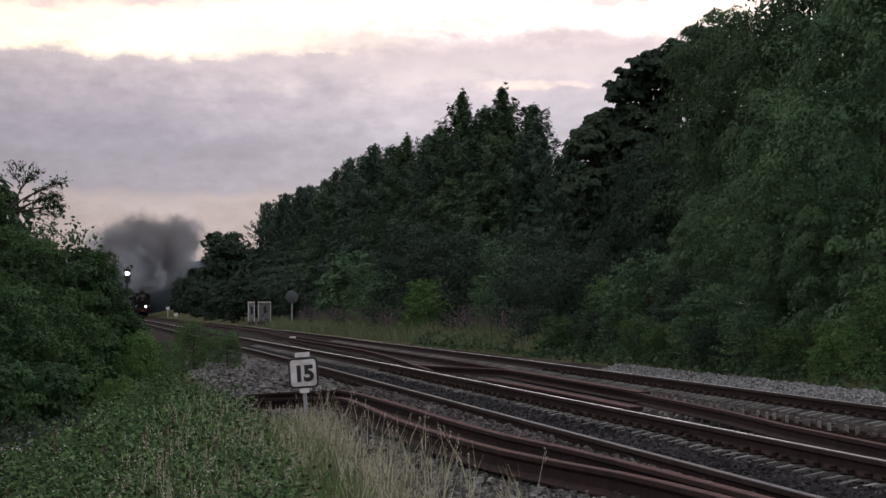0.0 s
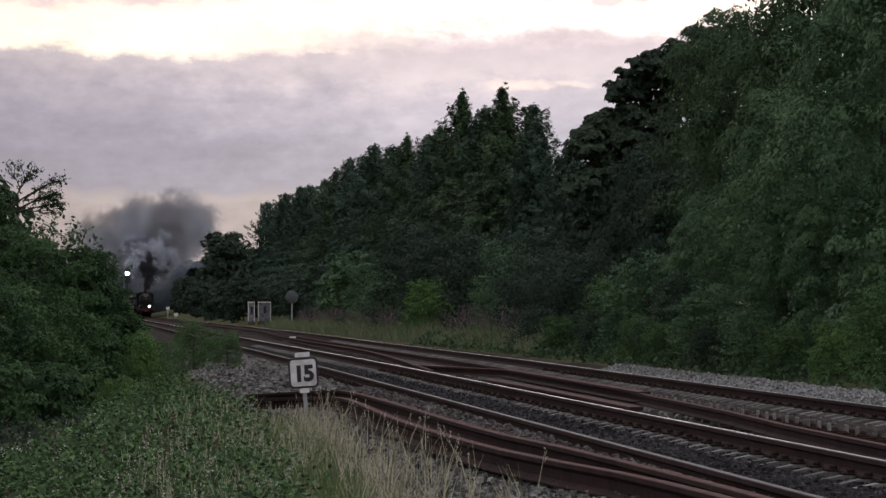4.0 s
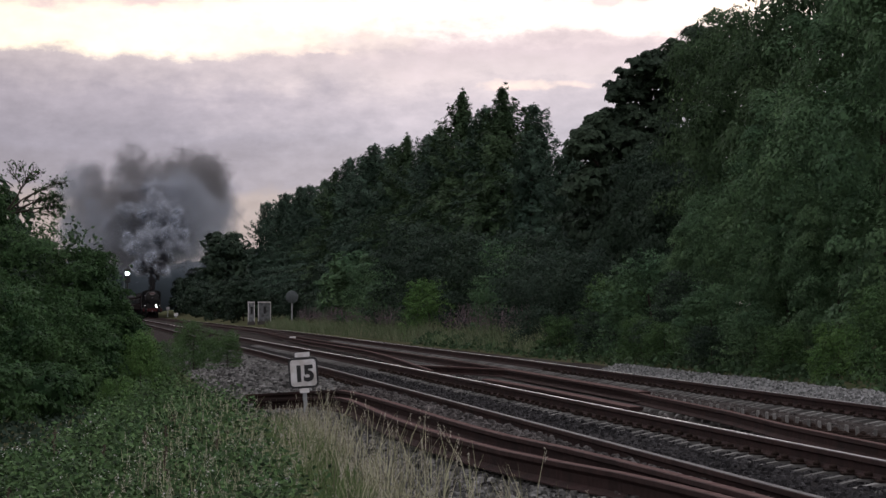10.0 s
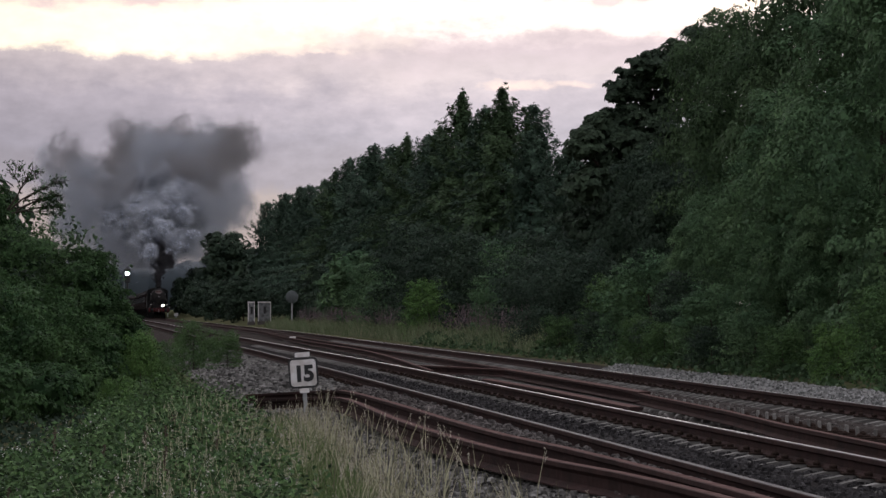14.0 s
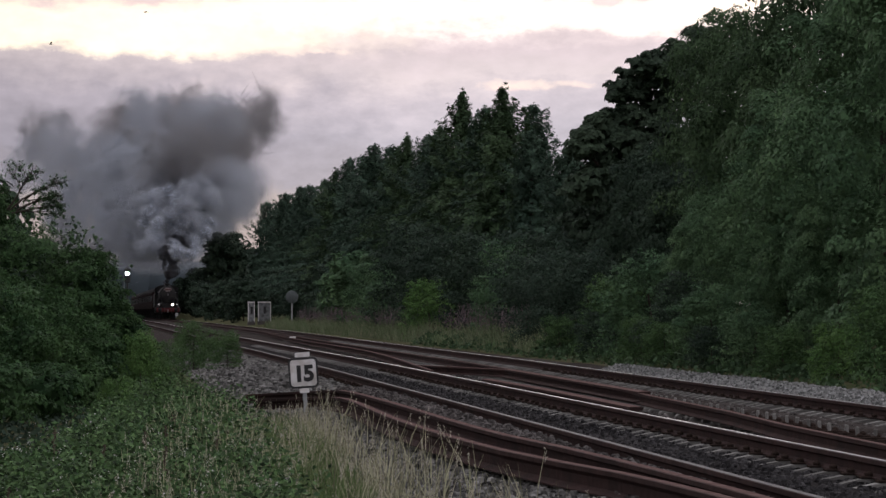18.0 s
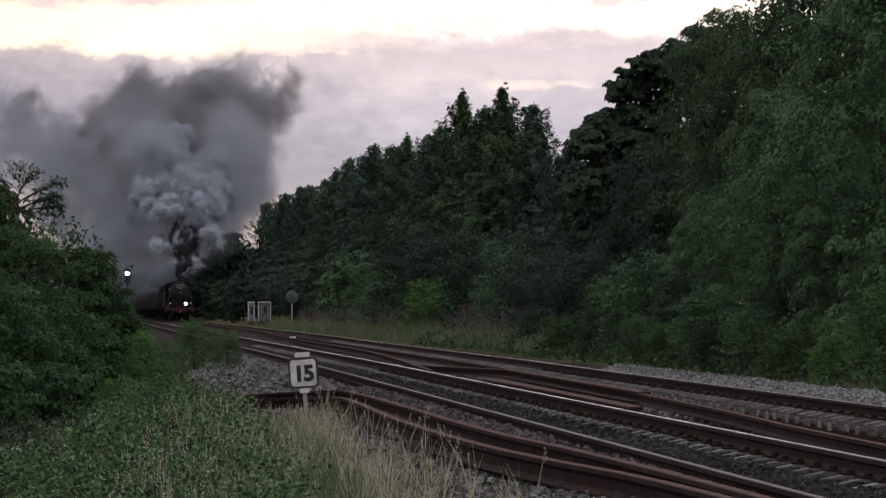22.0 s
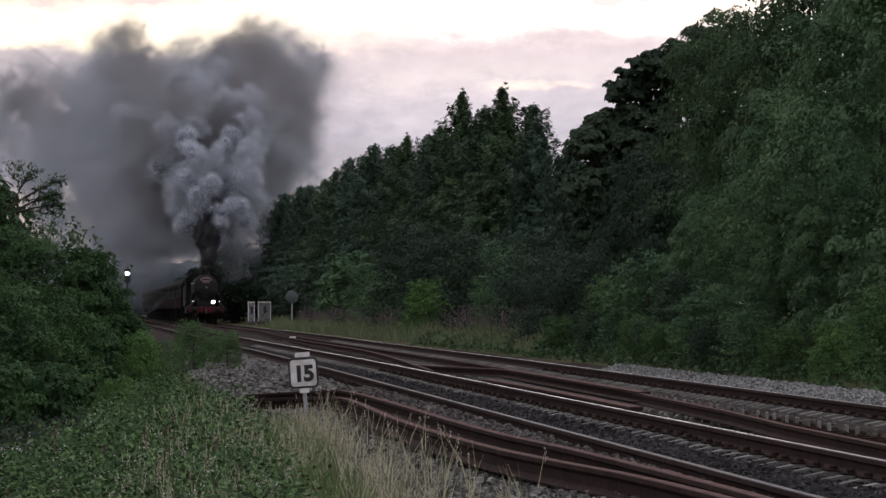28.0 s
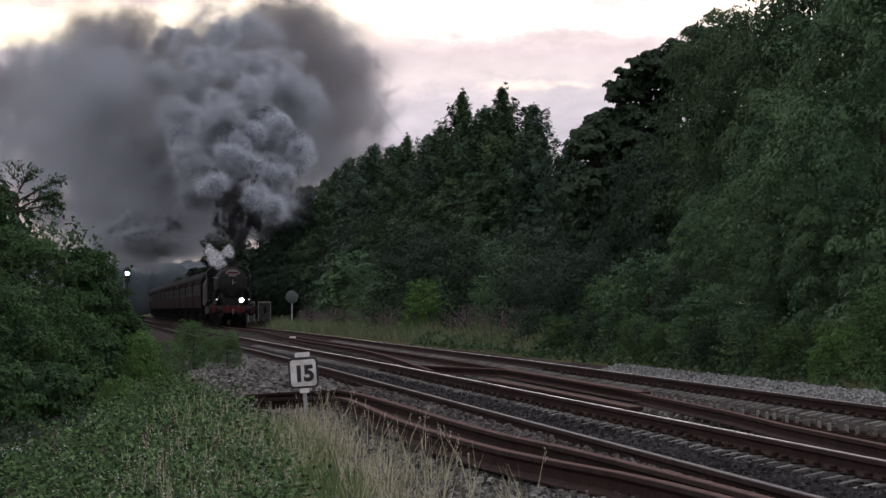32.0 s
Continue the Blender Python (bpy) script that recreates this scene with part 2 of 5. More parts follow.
M_BOARD = mat("headboard_cream", (0.2, 0.165, 0.16), 0.6, color2=(0.15, 0.12, 0.12), scale=5)
M_STEEL = mat("bright_steel", (0.3, 0.3, 0.31), 0.35, 1.0)
M_MAROON = mat("coach_maroon", (0.018, 0.0095, 0.01), 0.85, color2=(0.014, 0.008, 0.008), scale=2, grime=((0.014, 0.011, 0.011), 1.0), spec=0.02)
M_UNDER = mat("underframe_black", (0.011, 0.011, 0.011), 0.95, color2=(0.018, 0.017, 0.016), scale=3, spec=0.0)
M_ROOF = mat("coach_roof_grey", (0.045, 0.045, 0.048), 0.9, color2=(0.03, 0.03, 0.032), scale=2, spec=0.02)
M_GLASS = mat("coach_glass", (0.008, 0.009, 0.01), 0.35, spec=0.06)
M_LAMP = mat("headlamp_glow", (1, 0.97, 0.9), 0.4, emit=(1.0, 0.95, 0.88), strength=60.0)
M_MARKER = mat("marker_lamp_glow", (1, 0.95, 0.85), 0.4, emit=(1.0, 0.95, 0.9), strength=0.7)
M_SIGNAL = mat("signal_aspect_glow", (0.8, 1, 1), 0.4, emit=(0.78, 1.0, 0.98), strength=40.0)


# ---------------------------------------------------------------- mesh tools
class Shape:
    """Vertices and faces gathered for one mesh."""

    def __init__(self):
        self.v, self.f, self.s, self.m = [], [], [], []

    def add(self, vs, fs, smooth=False, slot=0):
        k = len(self.v)
        self.v += [tuple(p) for p in vs]
        self.f += [tuple(i + k for i in f) for f in fs]
        self.s += [smooth] * len(fs)
        self.m += [slot] * len(fs)
        return self

    def box(self, cx, cy, cz, sx, sy, sz, bevel=0.0, slot=0):
        b = min(bevel, sx * 0.45, sy * 0.45, sz * 0.45)
        x, y, z = sx / 2, sy / 2, sz / 2
        if b <= 0:
            vs = [(cx + a * x, cy + c * y, cz + d * z) for d in (-1, 1) for c in (-1, 1) for a in (-1, 1)]
            return self.add(vs, [(0, 2, 3, 1), (4, 5, 7, 6), (0, 1, 5, 4), (2, 6, 7, 3), (0, 4, 6, 2), (1, 3, 7, 5)], slot=slot)
        vs, fs = [], []
        for d, e in ((-z, b), (-z + b, 0), (z - b, 0), (z, b)):
            X, Y = x - e, y - e
            for px, py in ((-X, -Y + b), (-X + b, -Y), (X - b, -Y), (X, -Y + b), (X, Y - b), (X - b, Y), (-X + b, Y), (-X, Y - b)):
                vs.append((cx + px, cy + py, cz + d))
        for r in range(3):
            for i in range(8):
                j = (i + 1) % 8
                fs.append((r * 8 + i, r * 8 + j, r * 8 + 8 + j, r * 8 + 8 + i))
        fs += [tuple(range(7, -1, -1)), tuple(range(24, 32))]
        return self.add(vs, fs, slot=slot)

    def tube(self, p0, p1, r0, r1=None, n=12, caps=True, smooth=True, slot=0):
        r1 = r0 if r1 is None else r1
        p0, p1 = Vector(p0), Vector(p1)
        q = (p1 - p0).to_track_quat("Z", "Y")
        ring = [(math.cos(2 * math.pi * i / n), math.sin(2 * math.pi * i / n)) for i in range(n)]
        vs = [p0 + q @ Vector((a * r0, b * r0, 0)) for a, b in ring] + [p1 + q @ Vector((a * r1, b * r1, 0)) for a, b in ring]
        self.add(vs, [(i, (i + 1) % n, n + (i + 1) % n, n + i) for i in range(n)], smooth, slot)
        if caps:
            self.add(vs[:n], [tuple(range(n - 1, -1, -1))], slot=slot)
            self.add(vs[n:], [tuple(range(n))], slot=slot)
        return self

    def lathe(self, base, axis, rows, n=20, slot=0):
        """Rows of (distance along axis, radius) turned round the axis through base."""
        base, q = Vector(base), Vector(axis).to_track_quat("Z", "Y")
        vs = []
        for d, r in rows:
            vs += [base + q @ Vector((r * math.cos(2 * math.pi * i / n), r * math.sin(2 * math.pi * i / n), d)) for i in range(n)]
        fs = [(k * n + i, k * n + (i + 1) % n, k * n + n + (i + 1) % n, k * n + n + i) for k in range(len(rows) - 1) for i in range(n)]
        return self.add(vs, fs, True, slot)

    def prism(self, outline, y0, y1, slot=0):
        """An outline in x, z drawn out along y."""
        n = len(outline)
        vs = [(x, y0, z) for x, z in outline] + [(x, y1, z) for x, z in outline]
        self.add(vs, [(i, (i + 1) % n, n + (i + 1) % n, n + i) for i in range(n)], slot=slot)
        return self.add(vs, [tuple(range(n - 1, -1, -1)), tuple(range(n, 2 * n))], slot=slot)

    def limb(self, pts, r0, r1, n=6):
        for k in range(len(pts) - 1):
            a, b = k / (len(pts) - 1), (k + 1) / (len(pts) - 1)
            self.tube(pts[k], pts[k + 1], r0 + (r1 - r0) * a, r0 + (r1 - r0) * b, n, caps=False)
        return self

    def mesh(self, name, mats):
        me = bpy.data.meshes.new(name)
        me.from_pydata(self.v, [], self.f)
        for m in mats if isinstance(mats, (list, tuple)) else [mats]:
            me.materials.append(m)
        me.polygons.foreach_set("use_smooth", self.s)
        me.polygons.foreach_set("material_index", self.m)
        me.update()
        return me


def part(name, shape, material, parent=None, label=""):
    ob = new(name, shape.mesh(name, material) if isinstance(shape, Shape) else shape)
    ob.parent = parent
    return tagged(ob, label)


def thing(name, m, label, category, group="", kind=""):
    ob = new(name)
    ob.matrix_world = m
    return tagged(ob, label, category, group, kind)


def array_mesh(name, verts, per, material):
    """A mesh of separate faces of per corners each, from an array of corners."""
    n = len(verts) // per
    me = bpy.data.meshes.new(name)
    me.vertices.add(n * per)
    me.vertices.foreach_set("co", np.asarray(verts, dtype=np.float32).ravel())
    me.loops.add(n * per)
    me.loops.foreach_set("vertex_index", np.arange(n * per, dtype=np.int32))
    me.polygons.add(n)
    me.polygons.foreach_set("loop_start", np.arange(0, n * per, per, dtype=np.int32))
    me.materials.append(material)
    me.update(calc_edges=True)
    return me


RNG = np.random.default_rng(7)


def unit(n):
    v = RNG.normal(size=(n, 3))
    return v / np.linalg.norm(v, axis=1, keepdims=True)


def leaves(centres, size, stretch=1.7, droop=0.0, up=0.35, out=None, loose=0.55, corners=4):
    """Corners of four-sided (or three-sided) leaves at the centres. out: the way each one faces, more or less."""
    n = len(centres)
    if out is None:
        nrm = unit(n)
        nrm[:, 2] += up
    else:
        nrm = out + unit(n) * loose
        nrm[:, 2] += up
    nrm /= np.linalg.norm(nrm, axis=1, keepdims=True) + 1e-6
    a = unit(n)
    a[:, 2] -= droop
    a -= nrm * (a * nrm).sum(axis=1, keepdims=True)
    a /= np.linalg.norm(a, axis=1, keepdims=True) + 1e-6
    b = np.cross(a, nrm)
    s = (size * RNG.uniform(0.6, 1.35, n))[:, None]
    a, b = a * s * stretch / 2, b * s / 2
    if corners == 3:
        return np.stack([centres - a * 0.7 + b, centres + a, centres - a * 0.7 - b], axis=1).reshape(-1, 3)
    mid = 0.15 * a
    return np.stack([centres - a, centres - mid + b, centres + a, centres - mid - b], axis=1).reshape(-1, 3)


def grade(y):
    """Height of the line: it falls gently into the distance."""
    return -0.0012 * min(max(0.0, y - 80.0), 560.0)


def ground_z(x, y):
    g = grade(y)
    if x < 1.4:
        z = -0.36
    elif x < 2.6:
        z = -0.36 + 0.05 * (x - 1.4)
    elif x < 3.8:
        z = -0.30 + (x - 2.6) * 0.1067
    elif x < 9.9:
        z = -0.172
    elif x < 10.5:
        z = -0.172 + 0.032 * (x - 9.9) / 0.6
    elif x < 12:
        z = -0.14 + 0.15 * (x - 10.5) / 1.5
    else:
        z = 0.01 + min(0.9, 0.2 * (x - 12))
    return z + g


# ---------------------------------------------------------------- ground and railway
def build_ground():
    xs = [-1500, -300, -60, -20, -8, -4, -2, -1, 0, 0.7, 1.4, 2.0, 2.6, 3.2, 3.8, 6, 9.9, 10.2, 10.5, 11.2, 12, 13, 14.5, 16.5, 25, 60, 300, 1500]
    ys = [-400, -60, -10, 5, 12] + [16 + 2 * i for i in range(40)] + [100 + 12 * i for i in range(50)] + [760, 1000, 1500, 2500, 4200]
    s = Shape()
    vs = []
    for y in ys:
        for x in xs:
            bump = 0.05 * noise.noise(Vector((x * 0.8, y * 0.5, 0))) if (x < 2.7 or x > 10.4) and abs(x) < 30 else 0
            vs.append((x, y, ground_z(x, y) + bump))
    n = len(xs)
    fs = [(j * n + i, j * n + i + 1, j * n + n + i + 1, j * n + n + i) for j in range(len(ys) - 1) for i in range(n - 1)]
    s.add(vs, fs, True)
    for k, f in enumerate(fs):
        i = k % (n - 1)
        if 2.6 <= xs[i] < 10.5:
            s.m[k] = 1
    part("ground", s, [M_SOIL, M_BALLAST], None, "rough railway verge soil and ballast bed")
    tagged(bpy.data.objects["ground"], category="ground", kind="structure")


RAIL_OUT = [(-0.036, 0), (-0.036, -0.03), (-0.012, -0.045), (-0.01, -0.098), (-0.035, -0.111), (-0.068, -0.12), (-0.068, -0.128),
            (0.068, -0.128), (0.068, -0.12), (0.035, -0.111), (0.01, -0.098), (0.012, -0.045), (0.036, -0.03), (0.036, 0), (0.028, 0.004), (0.0, 0.0044), (-0.028, 0.004)]


def smooth_path(pts, step):
    """Points every step metres along a soft curve through x, y, z points."""
    P = [Vector(p) for p in pts]
    if len(P) == 2:
        P = [P[0], P[0].lerp(P[1], 0.5), P[1]]
    out = []
    for i in range(len(P) - 1):
        p0, p1, p2, p3 = P[max(i - 1, 0)], P[i], P[i + 1], P[min(i + 2, len(P) - 1)]
        n = max(1, int((p2 - p1).length / step))
        m1, m2 = (p2 - p0) * 0.5, (p3 - p1) * 0.5
        if i == 0:
            m1 = p2 - p1
        if i == len(P) - 2:
            m2 = p2 - p1
        L = (p2 - p1).length
        m1 = m1 * min(1, L / max(m1.length, 1e-6))
        m2 = m2 * min(1, L / max(m2.length, 1e-6))
        for k in range(n):
            t = k / n
            out.append(p1 * (2 * t**3 - 3 * t**2 + 1) + m1 * (t**3 - 2 * t**2 + t) + p2 * (-2 * t**3 + 3 * t**2) + m2 * (t**3 - t**2))
    out.append(P[-1])
    return out


def rail(name, pts, top, label, step=6.0, scale=1.0, deep=1.0):
    path = smooth_path(pts, step)
    n = len(RAIL_OUT)
    s = Shape()
    vs = []
    for i, p in enumerate(path):
        d = path[min(i + 1, len(path) - 1)] - path[max(i - 1, 0)]
        side = Vector((d.y, -d.x, 0)).normalized()
        vs += [p + side * (a * scale) + Vector((0, 0, b if b > -0.04 else b * deep)) for a, b in RAIL_OUT]
    fs, ms = [], []
    for k in range(len(path) - 1):
        for i in range(n):
            fs.append((k * n + i, k * n + n + i, k * n + n + (i + 1) % n, k * n + (i + 1) % n))
            ms.append(1 if i == 14 else 2 if i in (13, 15) else 0)
    fs += [tuple(range(n)), tuple(reversed(range(len(path) * n - n, len(path) * n)))]
    s.add(vs, fs)
    s.m = ms + [0, 0]
    ob = part(name, s, [M_RUST, top, M_GREYTOP if top == M_SHINE else top], None, label)
    tagged(ob, category="rail", group="railway rails", kind="structure")
    return ob


def far_x(y):
    """x of the outer rail of the far track."""
    return float(np.interp(y, [10, 45, 65, 85, 105, 130, 150, 175, 200], [8.56, 8.60, 8.68, 8.80, 8.94, 9.16, 9.36, 9.58, 9.67]))


YS = [8, 40, 80, 110, 140, 170, 200, 260, 340, 480, 640, 900]
N1, N2, TRAIN_X = 4.17, 5.605, 8.8


def build_rails():
    rail("rail", [(N1, y, grade(y)) for y in YS], M_GREYTOP, "rust-sided running rail with a dull grey worn head")
    rail("rail", [(N2, y, grade(y)) for y in YS], M_SHINE, "rust-sided running rail with a bright polished head")
    ys = sorted(set(YS + [45, 65, 85, 105, 130, 150, 175]))
    rail("rail", [(far_x(y), y, grade(y)) for y in ys], M_SHINE, "rust-sided outer running rail of the far track with a polished head")
    rail("rail", [(far_x(y) - 1.435, y, grade(y)) for y in ys if y > 64], M_RUST_TOP, "rust-brown inner running rail of the far track")
    # crossover in the space between the tracks
    rail("rail", [(5.95, 8, 0), (6.27, 31, 0), (6.40, 36, 0), (6.63, 40.5, 0), (6.83, 47.6, 0), (7.00, 52, 0), (7.17, 60, 0), (7.25, 65, 0)], M_RUST_TOP, "rust-brown crossover rail between the two tracks", 3)
    rail("rail", [(5.80, 66.5, 0), (6.01, 72, 0), (6.45, 84, 0), (6.78, 97, 0), (7.10, 125, -0.05), (7.45, 150, -0.09), (7.95, 175, -0.12)], M_RUST_TOP, "rust-brown crossover rail crossing the space between tracks", 4)
    rail("rail", [(6.02, 72, 0.01), (6.6, 69.3, 0.01), (7.16, 66.8, 0.01)], M_RUST_TOP, "short rusty closure rail laid across the six-foot", 1, 1.3)
    rail("check_rail", [(7.10, 66.5, 0.02), (7.02, 58, 0.02), (6.93, 49.0, 0.02)], M_RUST_TOP, "heavy rust-brown check rail with a cut end", 2, 2.2)
    rail("check_rail", [(6.06, 60, -0.02), (6.10, 52, -0.02), (6.02, 43.2, -0.02)], M_RUST_TOP, "rust-brown wing rail with a flared cut end", 2, 2.2)
    # trap siding beside the near track: two rusty rails that swing away from the line
    rail("siding_rail", [(3.92, 12, 0), (3.85, 23.5, 0), (3.76, 27.9, 0), (3.68, 30.5, 0), (3.54, 33.4, 0), (3.47, 37.8, 0), (3.44, 44.2, 0), (3.36, 52.7, -0.03), (2.95, 54.6, -0.09), (2.2, 55.0, -0.14)], M_RUST_TOP, "rusty trap-siding rail curving away from the line", 1.5, 1.3, 1.05)
    rail("siding_rail", [(3.75, 12, 0), (3.67, 23, -0.01), (3.52, 26.1, -0.01), (3.36, 27.8, -0.01), (3.19, 30, -0.01), (3.07, 33.3, -0.01), (3.01, 38.7, -0.01), (3.12, 48, -0.03), (2.95, 51.2, -0.09), (2.2, 52.2, -0.14)], M_RUST_TOP, "rusty trap-siding rail lying low at the ballast edge", 1.5, 1.3, 1.3)


def sleeper_mesh():
    s = Shape().prism([(-1.25, -0.16), (1.25, -0.16), (1.27, -0.02), (1.25, 0), (0.58, 0), (0.3, -0.06), (-0.3, -0.06), (-0.58, 0), (-1.25, 0), (-1.27, -0.02)], -0.07, 0.07)
    return s.mesh("sleeper", M_SLEEPER)


def chair_mesh():
    s = Shape().box(0, 0, 0.008, 0.30, 0.15, 0.02, 0.006)
    s.box(-0.085, 0, 0.03, 0.05, 0.09, 0.045, 0.015).box(0.085, 0, 0.03, 0.05, 0.09, 0.045, 0.015)
    return s.mesh("rail_chair", M_CHAIR)


def build_sleepers():
    sm, cm = sleeper_mesh(), chair_mesh()
    um = Shape().box(0, 0, 0.042, 0.026, 0.07, 0.104, 0.006).mesh("upstand", M_SLEEPER)
    for left, y0, y1, name in ((lambda y: N1, 18.0, 130.0, "near"), (lambda y: far_x(y) - 1.435, 34.0, 150.0, "far")):
        n = int((y1 - y0) / 0.65)
        root = thing("track_sleepers", pose(0, 0, 0), "row of weathered grey concrete sleepers under the " + name + " track", "sleepers", "tracks", "structure")
        for i in range(n):
            y = y0 + 0.65 * i
            ob = new("sleeper", sm)
            ob.parent = root
            ob.matrix_basis = pose(left(y) + 0.7175 + random.uniform(-0.03, 0.03), y, -0.13 + grade(y), 0, 0, random.uniform(-0.9, 0.9))
            if name == "far" and y < 68:
                c = new("upstand", um)
                c.parent = ob
                c.matrix_basis = pose(-0.67 + random.uniform(-0.02, 0.02), 0, 0)
            if y < 75:
                for x in (-0.7175, 0.7175):
                    c = new("rail_chair", cm)
                    c.parent = ob
                    c.matrix_basis = pose(x, 0, 0)


def stones(name, n, xr, yr, zf, size, material, label, dense=1.6, gaps=None, jit=(-0.02, 0.025)):
    """Loose stones as one mesh: flattened, skewed boxes with cut corners."""
    u = RNG.uniform(size=n) ** dense
    y = yr[0] + (yr[1] - yr[0]) * u
    if gaps is not None:
        y = gaps + 0.65 * (np.floor((y - gaps) / 0.65) + 0.5) + RNG.uniform(-0.19, 0.19, n)
    x = RNG.uniform(xr[0], xr[1], n)
    z = np.array([zf(a, b) for a, b in zip(x, y)]) + RNG.uniform(jit[0], jit[1], n)
    base = np.array([(-1, -1, -1), (1, -1, -1), (1, 1, -1), (-1, 1, -1), (-0.7, -0.6, 1), (0.8, -0.7, 0.8), (0.6, 0.7, 1), (-0.8, 0.6, 0.7)], dtype=float)
    quads = np.array([(4, 5, 6, 7), (0, 1, 5, 4), (1, 2, 6, 5), (2, 3, 7, 6), (3, 0, 4, 7)])
    s = size * RNG.uniform(0.55, 1.35, n)
    pts = base[None] * (1 + RNG.uniform(-0.35, 0.35, (n, 8, 3)))
    ang = RNG.uniform(0, 6.28, n)
    c, sn = np.cos(ang)[:, None], np.sin(ang)[:, None]
    px, py = pts[:, :, 0] * c - pts[:, :, 1] * sn, pts[:, :, 0] * sn + pts[:, :, 1] * c
    pts = np.stack([px, py, pts[:, :, 2] * 0.75], axis=2) * (s / 2)[:, None, None] + np.stack([x, y, z], axis=1)[:, None, :]
    me = bpy.data.meshes.new(name)
    me.from_pydata(pts.reshape(-1, 3).tolist(), [], (quads[None] + 8 * np.arange(n)[:, None, None]).reshape(-1, 4).tolist())
    me.materials.append(material)
    ob = new(name, me)
    tagged(ob, label, "ballast", kind="stuff")


def build_ballast():
    bed = lambda x, y: -0.174 + 0.006 * noise.noise(Vector((x * 3, y * 2, 0))) + grade(y)
    stones("ballast_stones", 11000, (4.22, 4.85), (20, 80), lambda x, y: bed(x, y) + 0.045 * min(1, (4.75 - x) / 0.3), 0.034, M_STONE_DARK, "oil-darkened ballast stones between the near rails", 1.5, None, (-0.01, 0.012))
    stones("ballast_stones", 7500, (4.75, 5.56), (20, 80), lambda x, y: bed(x, y) + 0.012, 0.03, M_STONE_DARK, "oil-blackened ballast stones beside the near running rail", 1.4, 18.0, (-0.008, 0.01))
    stones("ballast_stones", 3500, (5.65, 7.1), (28, 100), lambda x, y: bed(x, y) + 0.004, 0.045, M_STONE, "grey ballast stones between the tracks", 1.5, None, (-0.012, 0.012))
    stones("ballast_stones", 4500, (7.1, 8.55), (32, 110), bed, 0.032, M_STONE, "brown-grey ballast stones between the far rails", 1.4, 34.0, (-0.008, 0.003))
    stones("ballast_stones", 15000, (2.2, 3.9), (21, 60), lambda x, y: ground_z(x, y) + 0.012, 0.042, M_STONE_CESS, "grey-brown ballast stones on the cess shoulder")
    side = lambda y: float(np.interp(y, [12, 23.5, 27.9, 30.5, 33.4, 37.8, 52], [3.92, 3.85, 3.76, 3.68, 3.54, 3.47, 3.36]))
    stones("ballast_stones", 9000, (3.5, 4.06), (23, 56), lambda x, y: bed(x, y) + 0.095 * min(1.0, max(0.0, (x - side(y) - 0.05) / 0.1)) + 0.02 * noise.noise(Vector((x * 5, y * 2, 4))), 0.036, M_STONE, "brown-grey ballast stones between the siding and the near track")
    stones("ballast_stones", 6000, (2.0, 4.0), (50, 130), lambda x, y: ground_z(x, y) + 0.02, 0.06, M_STONE_CESS, "pale ballast stones along the cess", 1.2)
    stones("ballast_heap", 15000, (9.3, 10.85), (36, 75), lambda x, y: -0.2 + 0.17 * math.exp(-((x - 10.1) / 0.42) ** 2) + 0.03 * noise.noise(Vector((x * 2, y * 0.6, 3))) + grade(y), 0.03, M_STONE_PALE, "pale fresh ballast stones heaped beside the far track")
    s = Shape()
    ys = [14 + 1.5 * i for i in range(80)]
    s.add([(x, y, (-0.167 if x > 4.6 else -0.14) + grade(y) - (0.03 if x in (4.0, 5.75) else 0)) for y in ys for x in (4.0, 4.25, 4.6, 4.85, 5.5, 5.75)], [(j * 6 + i, j * 6 + i + 1, j * 6 + 7 + i, j * 6 + 6 + i) for j in range(79) for i in range(5)], True)
    tagged(part("oily_trackbed", s, M_OILY, None, "oil-blackened trackbed between the near rails"), category="ballast", kind="structure")
    # ridge of ballast under the loose stones
    s, vs, rows = Shape(), [], [36 + 1.2 * i for i in range(34)]
    xs = [9.0, 9.5, 9.8, 10.1, 10.4, 10.7, 11.3]
    for y in rows:
        for x in xs:
            vs.append((x, y, -0.26 + 0.2 * math.exp(-((x - 10.1) / 0.42) ** 2) + 0.03 * noise.noise(Vector((x * 2, y * 0.6, 3))) + grade(y)))
    k = len(xs)
    s.add(vs, [(j * k + i, j * k + i + 1, j * k + k + i + 1, j * k + k + i) for j in range(len(rows) - 1) for i in range(k - 1)], True)
    tagged(part("ballast_ridge", s, M_STONE_PALE, None, "pale ridge of fresh ballast beside the far track"), category="ballast", kind="structure")


